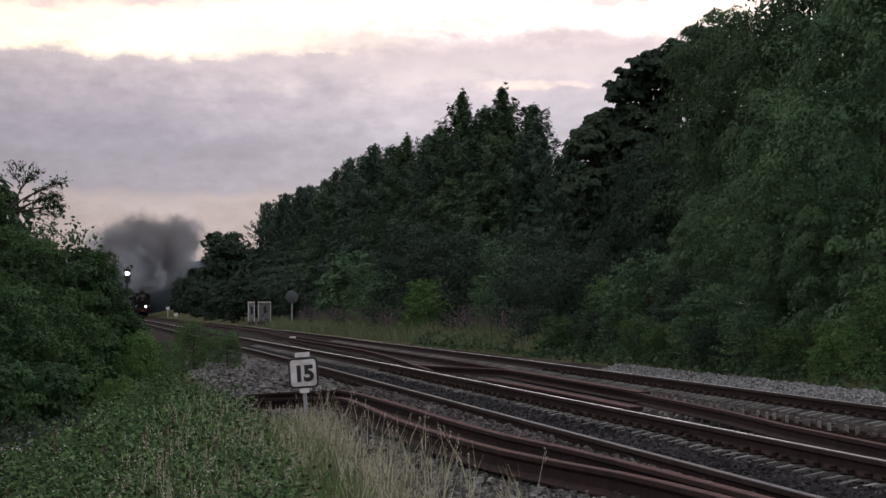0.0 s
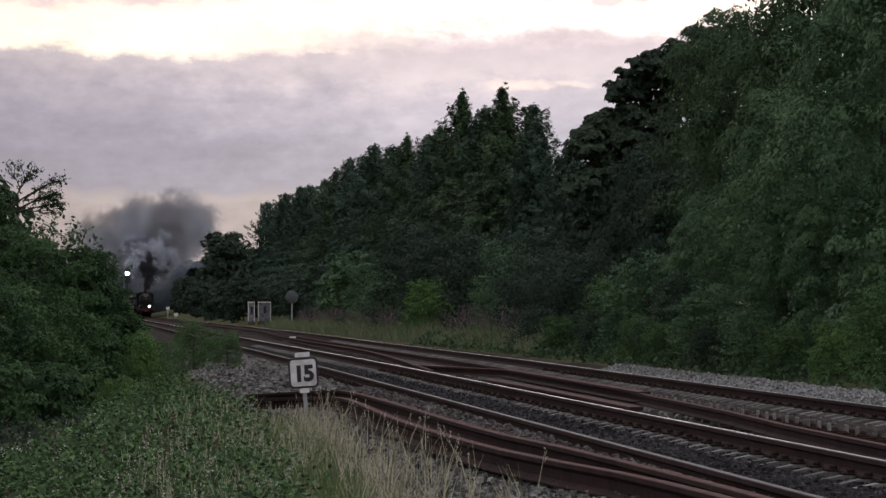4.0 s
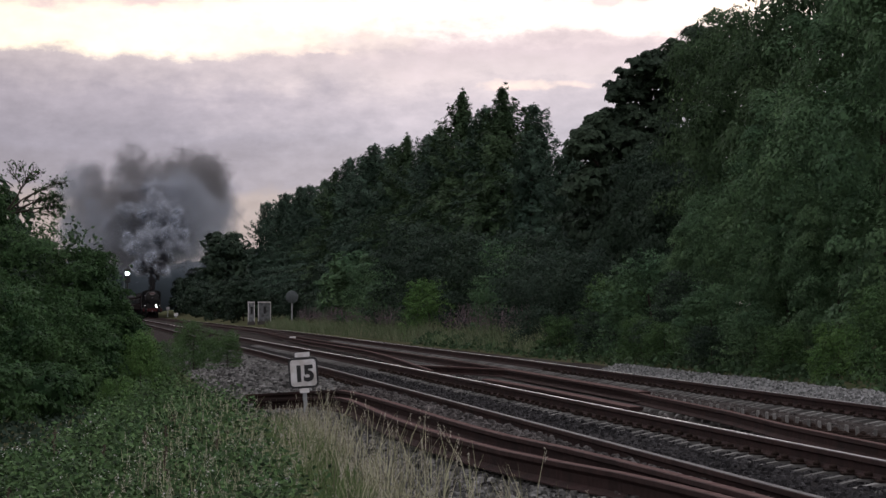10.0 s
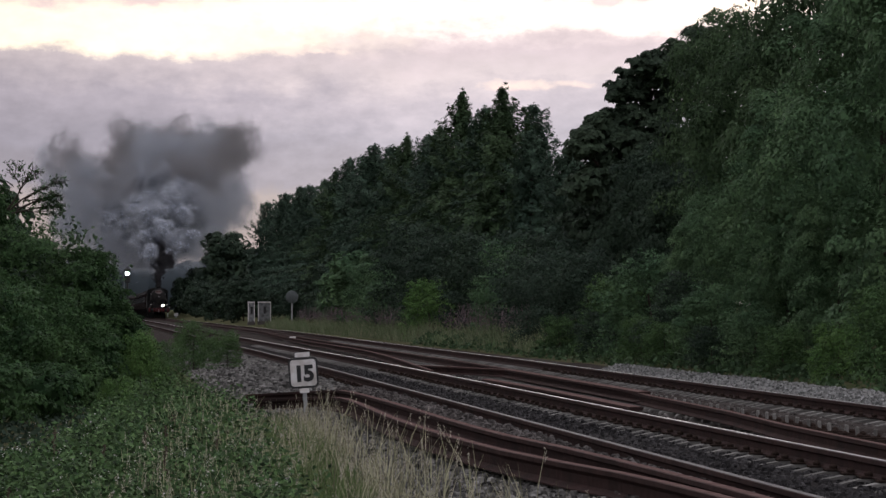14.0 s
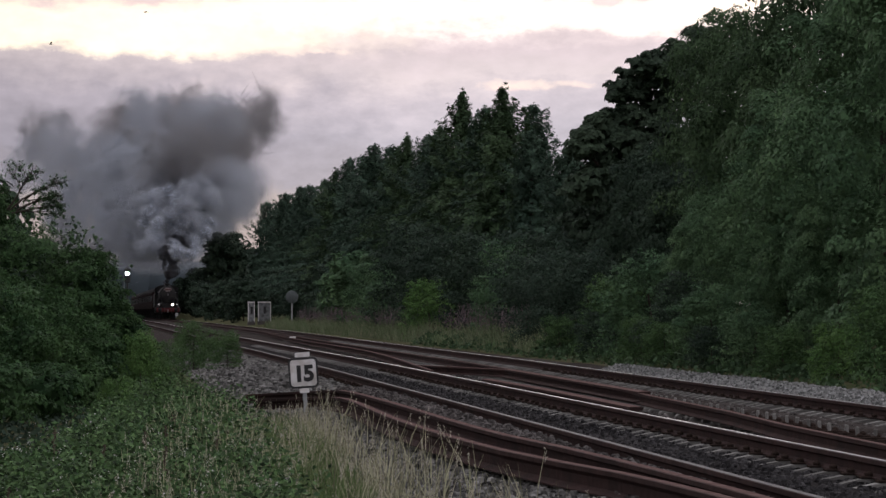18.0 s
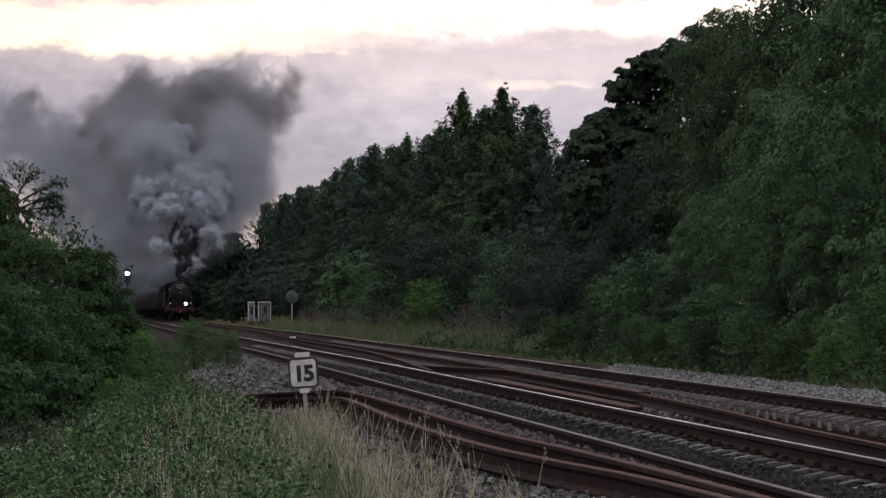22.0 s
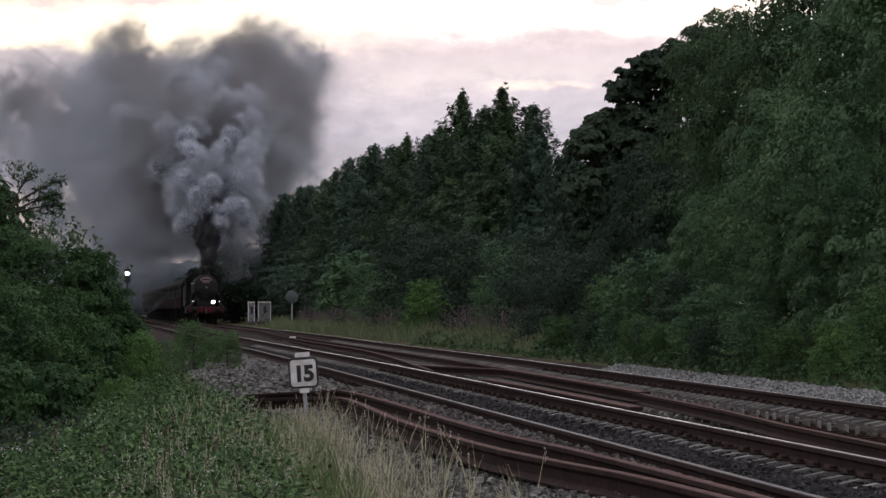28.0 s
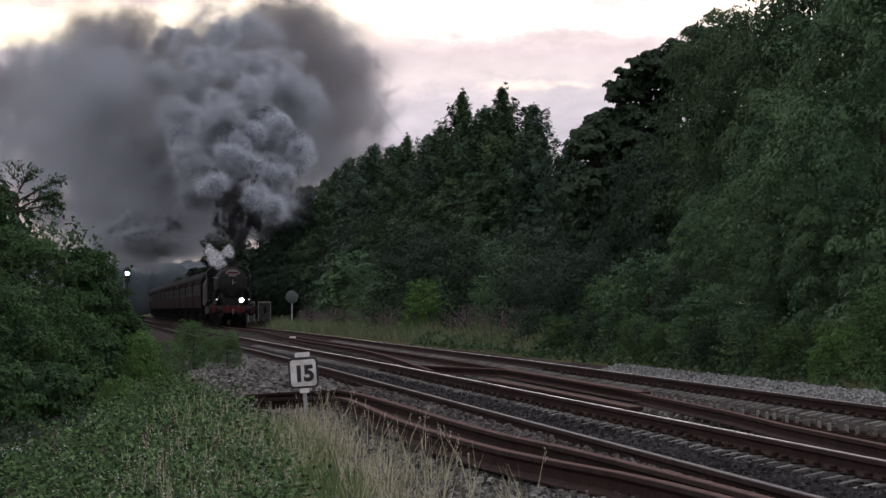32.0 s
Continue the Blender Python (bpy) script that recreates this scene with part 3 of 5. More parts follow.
# ---------------------------------------------------------------- plants
def clumped(blobs, leaves_n, clumps=26, spread=0.34, flat=0.75):
    """Leaf centres in small clumps over the outsides of ellipsoids (x, y, z, rx, ry, rz), and the way each leaf faces."""
    B = np.array(blobs, dtype=float)
    area = (B[:, 3] * B[:, 5]) ** 0.9
    pts, outs = [], []
    for b, a in zip(B, area):
        share = max(40, int(leaves_n * a / area.sum()))
        d = unit(clumps)
        d[:, 2] = np.where(d[:, 2] < -0.6, -d[:, 2], d[:, 2])
        c = b[:3] + d * b[3:] * RNG.uniform(0.7, 1.0, (clumps, 1))
        which = RNG.integers(0, clumps, share)
        r = spread * b[3:].mean() * RNG.uniform(0.6, 1.25, clumps)
        u = unit(share)
        u[:, 2] = np.where(u[:, 2] < -0.25, -u[:, 2], u[:, 2])
        off = u * (RNG.uniform(0.35, 1.0, (share, 1)) ** 0.5) * r[which][:, None]
        off[:, 2] = off[:, 2] * flat - (0 if flat > 0.6 else 0.35 * np.hypot(off[:, 0], off[:, 1]) ** 2 / r[which])
        pts.append(c[which] + off)
        outs.append(u * 0.8 + d[which] * 0.5)
    return np.concatenate(pts), np.concatenate(outs)


def core_shape(blobs, k):
    """Lumpy solid ellipsoids: the closed, shaded inside of dense foliage."""
    s = Shape()
    n, m = 10, 7
    for bi, b in enumerate(blobs):
        vs = []
        for j in range(m + 1):
            p = math.pi * j / m
            for i in range(n):
                a = 2 * math.pi * i / n
                d = Vector((math.sin(p) * math.cos(a), math.sin(p) * math.sin(a), math.cos(p)))
                q = k * (1 + 0.22 * noise.noise(d * 2.2 + Vector((bi * 3.1, 0, 0))))
                vs.append((b[0] + d.x * b[3] * q, b[1] + d.y * b[4] * q, b[2] + d.z * b[5] * q))
        s.add(vs, [(j * n + i, j * n + n + i, j * n + n + (i + 1) % n, j * n + (i + 1) % n) for j in range(m) for i in range(n)], True)
    return s


def inner_part(root, blobs, per, size, material, reach=0.86):
    """Coarse shaded foliage inside the crown, which closes it against the light."""
    B = np.repeat(np.array(blobs, dtype=float), per, axis=0)
    u = unit(len(B))
    c = B[:, :3] + u * B[:, 3:] * reach * RNG.uniform(0.1, 1, (len(B), 1)) ** 0.4
    ob = new("inner_foliage", array_mesh("inner_foliage", leaves(c, size, 1.4, 0, 0.2, u, 0.6, 3), 3, material))
    ob.parent = root
    return tagged(ob, "shaded inner foliage")


def crown_part(root, centres, leaf, material, stretch=1.7, droop=0.0, label=""):
    out = None
    if isinstance(centres, tuple):
        centres, out = centres
    ob = new("crown", array_mesh("crown", leaves(centres, leaf * 1.1, stretch, droop, 0.3, out, 0.55, 3), 3, material))
    ob.parent = root
    return tagged(ob, label)


def tree(name, blobs, n, leaf, material, label, category, height, trunk=0.16, clumps=26, droop=0.0, stretch=1.7, spread=0.34, group="", inner=220, flat=0.75):
    root = thing(name, pose(0, 0, 0), label, category, group)
    cx, cy = 0.0, 0.0
    s = Shape()
    s.limb([(cx, cy, -0.3), (cx + 0.08, cy, height * 0.3), (cx - 0.05, cy + 0.05, height * 0.62)], trunk, trunk * 0.4, 8)
    part("trunk", s, M_BARK, root)
    for b in blobs[:5]:
        s = Shape()
        z0 = height * random.uniform(0.12, 0.35)
        s.limb([(cx, cy, z0), ((cx + b[0]) / 2, (cy + b[1]) / 2, (z0 + b[2]) / 2 + 0.15), (b[0], b[1], b[2])], trunk * 0.45, trunk * 0.12, 5)
        part("limb", s, M_BARK, root)
    inner_part(root, blobs, inner, max(leaf * 1.9, 0.055), material, 0.82)
    crown_part(root, clumped(blobs, n, clumps, spread, flat), leaf, material, stretch, droop)
    return root


def blobs_for(h, w, n, low=0.1, rough=0.3, seed=0):
    """Ellipsoids that fill a crown of height h and width w."""
    r = random.Random(seed)
    out = [(0, 0, h * 0.55, w * 0.36, w * 0.36, h * 0.38)]
    for i in range(n):
        t = (i + 0.5) / n
        z = h * (low + (0.93 - low) * t)
        ring = w * 0.5 * math.sqrt(max(0.05, 1 - (abs(t - 0.42) / 0.62) ** 2))
        a = i * 2.4 + r.uniform(-0.5, 0.5)
        k = w * r.uniform(0.17, 0.17 + rough * 0.4)
        out.append((ring * 0.62 * math.cos(a), ring * 0.62 * math.sin(a), min(z, h - k * 0.8), k, k, k * r.uniform(0.7, 1.0)))
    return out


def conifer(h, w, n, seed, label, material, taper=0.5):
    root = thing("conifer", pose(0, 0, 0), label, "tree", "row of conifers")
    part("trunk", Shape().limb([(0, 0, -0.4), (0, 0, h * 0.5), (0.03, 0, h * 0.98)], 0.16, 0.02, 8), M_BARK, root)
    r = np.random.default_rng(seed)
    pts, outs = [], []
    branches = 190
    for i in range(branches):
        t = (i + r.uniform(0, 1)) / branches
        a = i * 2.399 + r.uniform(-0.3, 0.3)
        lobe = 1 + 0.45 * noise.noise(Vector((math.cos(a) * 1.2, math.sin(a) * 1.2 + seed * 7, t * 5)))
        reach = w / 2 * min(1.0, (1.15 if taper < 0.7 else 1.5) * (1 - t) ** taper + 0.02) * r.uniform(0.6, 1.15) * lobe
        k = max(10, int(n / branches * (0.3 + 1.0 * reach / (w / 2))))
        s = r.uniform(0.02, 1, k) ** 0.7
        z = h * (0.03 + 0.95 * t)
        p = np.stack([math.cos(a) * s * reach, math.sin(a) * s * reach, z + reach * ((0.5 * s - 0.45 * s * s) if t < 0.6 else 0.5 * s)], axis=1)
        wide = np.array([-math.sin(a), math.cos(a), 0.0])
        p += r.normal(size=(k, 1)) * wide * 0.16 * reach * (1.15 - s)[:, None]
        p[:, 2] -= np.abs(r.normal(size=k)) * 0.12
        p += r.normal(size=(k, 3)) * 0.035
        pts.append(p)
        outs.append(np.tile(np.array([math.cos(a) * 0.55, math.sin(a) * 0.55, 0.75]), (k, 1)))
    for i in range(9):
        a, q, k = r.uniform(0, 6.28), (0 if i == 0 else r.uniform(0.05, 0.27) * w), 45
        s = r.uniform(0, 1, k)
        top = h * 1.0 if i == 0 else h * r.uniform(0.93, 1.02) - q * 1.25
        p = np.stack([math.cos(a) * q + r.uniform(-0.2, 0.2) * (1 - s) ** 2, math.sin(a) * q + 0 * s, top - s * 0.9], axis=1)
        p += r.normal(size=(k, 3)) * np.array([0.3, 0.3, 0.05]) * (0.05 + s)[:, None]
        pts.append(p)
        outs.append(np.tile(np.array([0, -0.4, 0.6]), (k, 1)))
    t = r.uniform(0, 0.9, 900)
    a, q = r.uniform(0, 6.283, 900), w / 2 * 0.62 * np.minimum(1, 1.15 * (1 - t) ** max(taper, 0.6)) * r.uniform(0.2, 1, 900) ** 0.5
    c = np.stack([np.cos(a) * q, np.sin(a) * q, h * (0.03 + 0.95 * t)], axis=1)
    ob = new("inner_foliage", array_mesh("inner_foliage", leaves(c, 0.24, 1.5, 0.3, 0.2, c * np.array([1, 1, 0.0]), 0.6, 3), 3, material))
    ob.parent = root
    tagged(ob, "shaded inner foliage")
    crown_part(root, (np.concatenate(pts), np.concatenate(outs)), 0.078, material, 2.4, 0.3)
    return root


def place(proto, x, y, scale=1.0, turn=0.0, sz=None, label=""):
    ob = copy_thing(proto, pose(x, y, ground_z(x, y) - 0.05, 0, 0, turn) @ Matrix.Diagonal((scale, scale, sz or scale, 1)))
    return tagged(ob, label)


def drop(proto):
    for o in [*proto.children_recursive, proto]:
        bpy.data.objects.remove(o)


def build_right_trees():
    r = random.Random(3)
    cons = [conifer(9.5, 5.0, 22000, s, lab, m, tp) for s, lab, m, tp in ((1, "tall dark green conifer in a dense trackside row", M_L_CON, 0.5), (2, "tall dark green ragged conifer in the row", M_L_CON, 0.6), (3, "tall yellower green pointed conifer in the row", M_L_MID, 0.85))]
    for i, (x, y, h) in enumerate([(15, 331, 10.0), (15.3, 316, 9.6), (15, 300, 9.9), (15.2, 284, 9.7), (15, 268, 9.5), (15.2, 254, 9.3), (15, 240, 9.5), (15.1, 228, 9.8), (15.3, 218, 9.3),
                                  (15, 207, 9.6), (15.2, 197, 9.2), (15, 186, 9.2), (15.4, 178, 8.9), (15.1, 169, 8.8), (15, 158.5, 9.7), (15.2, 151, 8.6), (15, 142.8, 9.0), (15.3, 136, 7.0), (15.6, 128, 6.0), (16.6, 322, 9.3), (16.6, 296, 9.2), (16.6, 272, 9.0), (16.6, 250, 9.0), (16.6, 229, 9.2), (16.7, 212, 8.8), (16.7, 194, 8.6), (16.8, 172, 8.6), (16.6, 161, 8.6), (16.6, 147, 8.2)]):
        place(cons[2 if i in (6, 11, 14, 16) else i % 2], x, y, h / 9.5 * 0.95, r.uniform(0, 360), (h - 0.35 + r.uniform(-0.15, 0.1)) / 9.5)
    for c in cons:
        drop(c)
    dark = [tree("tree", blobs_for(7.5, 6.0, 17, 0.06, 0.35, s), int(42000 * k), 0.062 / k ** 0.9, m, lab, "tree", 7.5, clumps=int(11 * k), spread=0.4, stretch=1.3, inner=380, flat=0.5) for s, m, lab, k in
            ((11, M_L_DARK, "dark green broadleaf tree on the lineside bank", 0.75), (12, M_L_DARK, "dark green broadleaf tree in shade by the line", 0.75), (13, M_L_MID, "mid-green broadleaf tree behind the willows", 1.0))]
    for i, (x, y, h, v) in enumerate([(15.4, 119, 5.0, 0), (15.1, 92, 7.9, 2), (14.8, 86.5, 7.4, 2), (15.3, 80.5, 9.2, 2), (15.5, 74, 9.2, 2), (15.0, 113, 5.4, 1), (13.4, 90, 4.4, 1), (14.2, 100, 5.0, 1)]):
        place(dark[v], x, y, h / 7.5 * 0.64, r.uniform(0, 360), (h - 0.3) / 7.5)
    for c in dark:
        drop(c)
    # the sycamore: broad dark leaves in layered lobes, its flank stepping down towards the conifers
    lobes = [(-1.62, 5.38, 0.65), (-1.12, 5.68, 0.70), (-0.62, 5.93, 0.75), (-0.47, 6.88, 0.50), (-0.02, 7.13, 0.70), (0.13, 7.58, 0.50), (-1.02, 6.03, 0.50), (0.58, 7.48, 0.75), (1.15, 7.75, 0.75), (1.85, 8.1, 0.80), (-1.60, 4.20, 0.70), (-1.00, 4.40, 0.80), (-0.42, 5.18, 0.90), (0.18, 6.08, 0.90),
             (0.88, 6.58, 1.00), (1.58, 7.28, 1.00), (-1.50, 3.20, 0.70), (-0.80, 3.20, 0.90), (0.00, 3.80, 1.00), (0.58, 5.08, 1.00), (-1.00, 2.20, 0.80), (-0.10, 2.40, 1.00), (0.70, 3.20, 1.10), (-0.60, 1.40, 0.70), (0.40, 1.60, 0.90), (1.38, 5.28, 1.10), (1.50, 3.40, 1.10)]
    syc = tree("sycamore_tree", [(x, random.uniform(-0.7, 0.7), z - 0.5, k, k, k * 0.8) for x, z, k in lobes], 60000, 0.1, M_L_SYCAMORE, "large dark sycamore with broad leaves in layered lobes", "tree", 8.0, 0.22, clumps=15, spread=0.36, stretch=1.15, inner=260, flat=0.5)
    syc.matrix_world = pose(15.15, 108, ground_z(15.15, 108))
    wil = [tree("willow_tree", blobs_for(6.0, 5.0, 20, 0.05, 0.3, s), 60000, 0.042, M_L_WILLOW, "grey-green willow with dense narrow leaves", "tree", 6.0, clumps=12, stretch=2.0, spread=0.42, inner=260, flat=0.45) for s in (21, 22)]
    for i, (x, y, h) in enumerate([(12.7, 80, 3.2), (12.9, 75, 3.9), (13.0, 70, 4.7), (13.4, 66, 6.6), (13.6, 60, 7.8), (12.3, 69, 2.6), (12.3, 64, 3.2)]):
        place(wil[i % 2], x, y, h / 6 * 0.8, r.uniform(0, 360), h / 6)
    for c in wil:
        drop(c)
    kinds = ((31, M_L_DARK, "dark green leafy lineside shrub"), (32, M_L_WILLOW, "grey-green sallow shrub beside the line"), (33, M_L_FRESH, "fresh light green rounded shrub"), (34, M_L_SHRUB, "mid-green bramble shrub by the line"))
    shr = [tree("shrub", blobs_for(3.0, 3.4, 12, 0.05, 0.35, s), 9000, 0.05, m, lab, "shrub", 3.0, 0.06, clumps=26, spread=0.34, stretch=1.5, inner=120) for s, m, lab in kinds]
    thin = [tree("shrub", blobs_for(3.0, 3.4, 10, 0.05, 0.35, s), 5000, 0.11, m, lab, "shrub", 3.0, 0.06, clumps=24, inner=60) for s, m, lab in kinds[:2]]
    place(shr[2], 11.9, 138, 0.66, 40, 0.72)
    tall = [(13.2, 156, 1.38, 0), (13.0, 145, 1.15, 0), (13.3, 132, 1.1, 0), (13.2, 121, 1.0, 1), (13.0, 112, 1.0, 0), (12.7, 176, 1.0, 1), (12.4, 163, 0.8, 1), (12.3, 103, 0.75, 0), (12.2, 96, 0.8, 0), (12.1, 90, 0.6, 3), (12.0, 84, 0.75, 1), (12.0, 79, 0.6, 0)]
    small = [(11.4, 88, 0.35, 0), (11.4, 81, 0.33, 3), (11.35, 95, 0.33, 3), (11.6, 73, 0.5, 1), (11.4, 67, 0.4, 1), (11.3, 59, 0.31, 2), (11.4, 55, 0.5, 3), (11.15, 63, 0.3, 3), (11.1, 70, 0.28, 0), (11.15, 76, 0.3, 3), (12.4, 108, 0.8, 0), (12.5, 118, 0.75, 1), (11.5, 101, 0.4, 0)]
    for x, y, k, v in tall + small:
        place(shr[v], x, y, k, r.uniform(0, 360))
    for x, y, k, v in [(13.4, 196, 1.25, 1), (13.9, 208, 1.15, 1), (14.4, 222, 1.2, 0), (14.5, 240, 1.1, 0), (14.8, 262, 1.2, 0), (14.6, 290, 1.2, 0), (13.3, 256, 0.5, 0), (12.6, 320, 1.1, 0), (12.6, 350, 1.2, 0), (12.2, 380, 1.0, 0), (12.4, 420, 1.2, 0), (12.6, 460, 1.3, 0), (13.2, 500, 1.5, 0)]:
        place(thin[v], x, y, k, r.uniform(0, 360))
    # small bushes between the hedge and the near track
    place(shr[2], 0.74, 56, 0.24, 10, 0.38)
    place(shr[2], 0.35, 50, 0.16, 80, 0.2)
    place(shr[3], 1.1, 62, 0.2, 80, 0.24)
    place(shr[3], 2.3, 86, 0.3, 120, 0.38)
    place(shr[3], 2.95, 84, 0.22, 20, 0.3)
    place(shr[3], 2.8, 92, 0.22, 10, 0.24)
    place(shr[3], 1.55, 74, 0.22, 60, 0.28)
    far = [tree("tree", blobs_for(9.0, 7.5, 14, 0.06, 0.35, s), 5000, 0.3, M_L_DARK, "dark isolated tree beyond the conifers", "tree", 9.0, 0.25, clumps=30, inner=60) for s in (41,)]
    for x, y, h in ((16.6, 480, 9.6), (20, 500, 8.0), (15.5, 560, 5.0), (14.5, 600, 5.5), (18, 640, 7)):
        place(far[0], x, y, h / 9 * 0.95, r.uniform(0, 360), h / 9)
    drop(far[0])
    for s in shr + thin:
        drop(s)


# all far leaves face nearly one way, for the flat tone of haze
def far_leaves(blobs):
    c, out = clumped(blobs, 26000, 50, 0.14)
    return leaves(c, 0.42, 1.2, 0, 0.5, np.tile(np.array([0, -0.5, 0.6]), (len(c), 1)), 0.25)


def build_far_woods():
    pts = []
    for row in range(3):
        for i in range(62):
            x, y = -55 + i * 2.2 + row, 800 + 22 * row + 8 * math.sin(i * 1.7)
            h = 10.6 + 1.6 * noise.noise(Vector((i * 0.3, row, 0))) + random.uniform(-0.5, 0.5) + max(0, x - 18) * 0.1
            pts.append((x, y, h * 0.42 - 1, 4.4 + random.uniform(-0.8, 1.6), 4, h * 0.62))
    # solid lumps in the same haze-tinted colour close the skyline
    tagged(part("distant_hill", core_shape(pts, 0.96), M_L_HAZED, None, "distant wooded skyline mass, haze put into its grey colour"), category="woods", kind="stuff")
    ob = new("distant_woods", array_mesh("distant_woods", far_leaves(pts), 4, M_L_HAZED))
    tagged(ob, "wooded skyline beyond the line, haze painted as blue-grey leaf colour", "woods", kind="stuff")


def build_left_trees():
    """The belt of trees that closes the line on the near side, unseen behind the hedge: added to darken the sky's
    reflection in the train.
    """
    p = tree("tree", blobs_for(8.0, 7.0, 14, 0.04, 0.35, 51), 2600, 0.42, M_L_DARK, "dark green tree unseen behind the hedge, added to darken reflections", "tree", 8.0, 0.2, clumps=30, inner=60, group="trees behind the hedge")
    r = random.Random(51)
    for i in range(17):
        y = 110 + i * 32
        x = -7.5 + r.uniform(-1, 1) - (1.5 if i < 3 else 0)
        place(p, x, y, r.uniform(0.9, 1.15), r.uniform(0, 360))
    for i in range(11):
        y = 125 + i * 20
        k = r.uniform(0.62, 0.72)
        tagged(place(p, 18.6 + r.uniform(-0.5, 0.8), y, k, r.uniform(0, 360)), "dark green tree in the belt behind the conifers", group="trees behind the conifers")
    drop(p)


def build_hedge():
    r = random.Random(5)
    main = [(-1.9, 60.5, 1.35, 1.2, 1.5, 1.25), (-0.9, 60, 1.25, 1.0, 1.3, 1.15), (-0.15, 60, 1.1, 0.66, 1.0, 0.85), (0.32, 60.2, 0.55, 0.5, 0.8, 0.75), (-1.4, 59.5, 0.5, 1.2, 1.2, 0.8), (-0.5, 59.4, 0.45, 1.0, 1.0, 0.7), (-3.0, 60.5, 1.6, 1.3, 1.5, 1.4), (-4.4, 61, 1.5, 1.4, 1.6, 1.5), (0.75, 61, 0.2, 0.4, 0.5, 0.5), (-2.6, 58.5, 0.6, 1.3, 1.2, 0.9), (-1.5, 60, 2.55, 0.4, 0.4, 0.42), (0.05, 60.2, 1.55, 0.38, 0.7, 0.45), (0.34, 60.3, 1.0, 0.38, 0.7, 0.4), (0.58, 60.6, 0.6, 0.38, 0.6, 0.42)]
    overhang = [(-1.2, 47, 1.05, 0.6, 0.9, 0.4), (-0.8, 52, 1.0, 0.6, 0.9, 0.45), (-1.8, 50, 1.3, 0.8, 1.0, 0.6), (-2.2, 52, 1.5, 0.9, 1.2, 0.8), (-0.35, 53, 0.75, 0.5, 0.8, 0.35), (-1.6, 45, 0.95, 0.7, 0.9, 0.3), (-0.6, 46, 0.62, 0.45, 0.8, 0.25), (0.0, 56, 0.45, 0.5, 0.8, 0.5)]
    low = [(-0.4, 57, -0.05, 0.8, 0.6, 0.4), (-1.5, 57, 0.0, 0.9, 0.6, 0.5), (-2.6, 56, 0.1, 0.9, 0.6, 0.55), (0.35, 57.5, 0.0, 0.5, 0.5, 0.4), (-1.0, 53, -0.1, 0.8, 0.5, 0.35), (-2.0, 52, 0.0, 0.8, 0.5, 0.4), (-1.0, 44, 0.1, 0.5, 0.7, 0.45), (-1.6, 42, 0.15, 0.7, 0.8, 0.5), (-0.5, 48, 0.0, 0.45, 0.6, 0.4), (-1.3, 36, 0.0, 0.4, 0.6, 0.36), (-0.1, 52, 0.05, 0.45, 0.6, 0.4)]
    blobs = main + overhang + low
    root = thing("hawthorn_hedge", pose(0, 0, 0), "overgrown dark green hawthorn hedge beside the line", "hedge")
    for b in blobs[:8]:
        s = Shape()
        s.limb([(b[0], b[1], -0.5), (b[0] + 0.1, b[1], b[2] * 0.5), (b[0] - 0.05, b[1] + 0.1, b[2])], 0.07, 0.03, 6)
        part("stem", s, M_BARK, root)
    inner_part(root, blobs, 420, 0.08, M_L_HEDGE, 0.7)
    crown_part(root, clumped(blobs, 150000, 30, 0.36, 0.3), 0.028, M_L_HEDGE, 1.9)
    # arching sprays that hang out of the hedge, leafy along both sides
    pts = []
    faces = main[:6] + main[9:] + overhang
    for i in range(620):
        b = faces[i % len(faces)]
        a, e = r.uniform(-2.9, -0.2), r.uniform(-0.3, 1.2)
        u = Vector((math.cos(a) * math.cos(e), math.sin(a) * math.cos(e), math.sin(e)))
        p = Vector((b[0] + u.x * b[3] * 0.8, b[1] + u.y * b[4] * 0.8, b[2] + u.z * b[5] * 0.85))
        d = (u + Vector((r.uniform(-0.7, 0.7), -0.3, r.uniform(0.1, 0.7)))).normalized()
        ln = r.uniform(0.25, 0.6) * (0.5 if b[3] < 0.45 else 1.0)
        for k in range(22):
            d = (d + Vector((0, 0, -0.085))).normalized()
            p = p + d * ln / 22
            for j in range(3):
                pts.append(p + Vector((r.gauss(0, 0.028), r.gauss(0, 0.028), r.gauss(0, 0.012))) * (1.15 - k / 24))
    ob = new("spray_growth", array_mesh("spray_growth", leaves(np.array(pts), 0.021, 1.9, 0.0, 0.9), 4, M_L_HEDGE))
    ob.parent = root
    tagged(ob, "arching leafy hawthorn sprays")
    # loose top shoots
    pts = []
    for i in range(60):
        x = r.uniform(-3.2, 0.5)
        z = float(np.interp(x, [-3.2, -1.2, -0.4, 0.2, 0.6], [2.9, 2.55, 2.3, 1.85, 1.3]))
        d = Vector((r.uniform(-0.5, 0.5), 0, 1)).normalized()
        for k in range(14):
            p = Vector((x, 60 + r.uniform(-0.3, 0.3), z - 0.25)) + d * k * 0.035
            pts.append(p + Vector((r.gauss(0, 0.03), r.gauss(0, 0.03), r.gauss(0, 0.02))))
    ob = new("top_growth", array_mesh("top_growth", leaves(np.array(pts), 0.04), 4, M_L_HEDGE))
    ob.parent = root


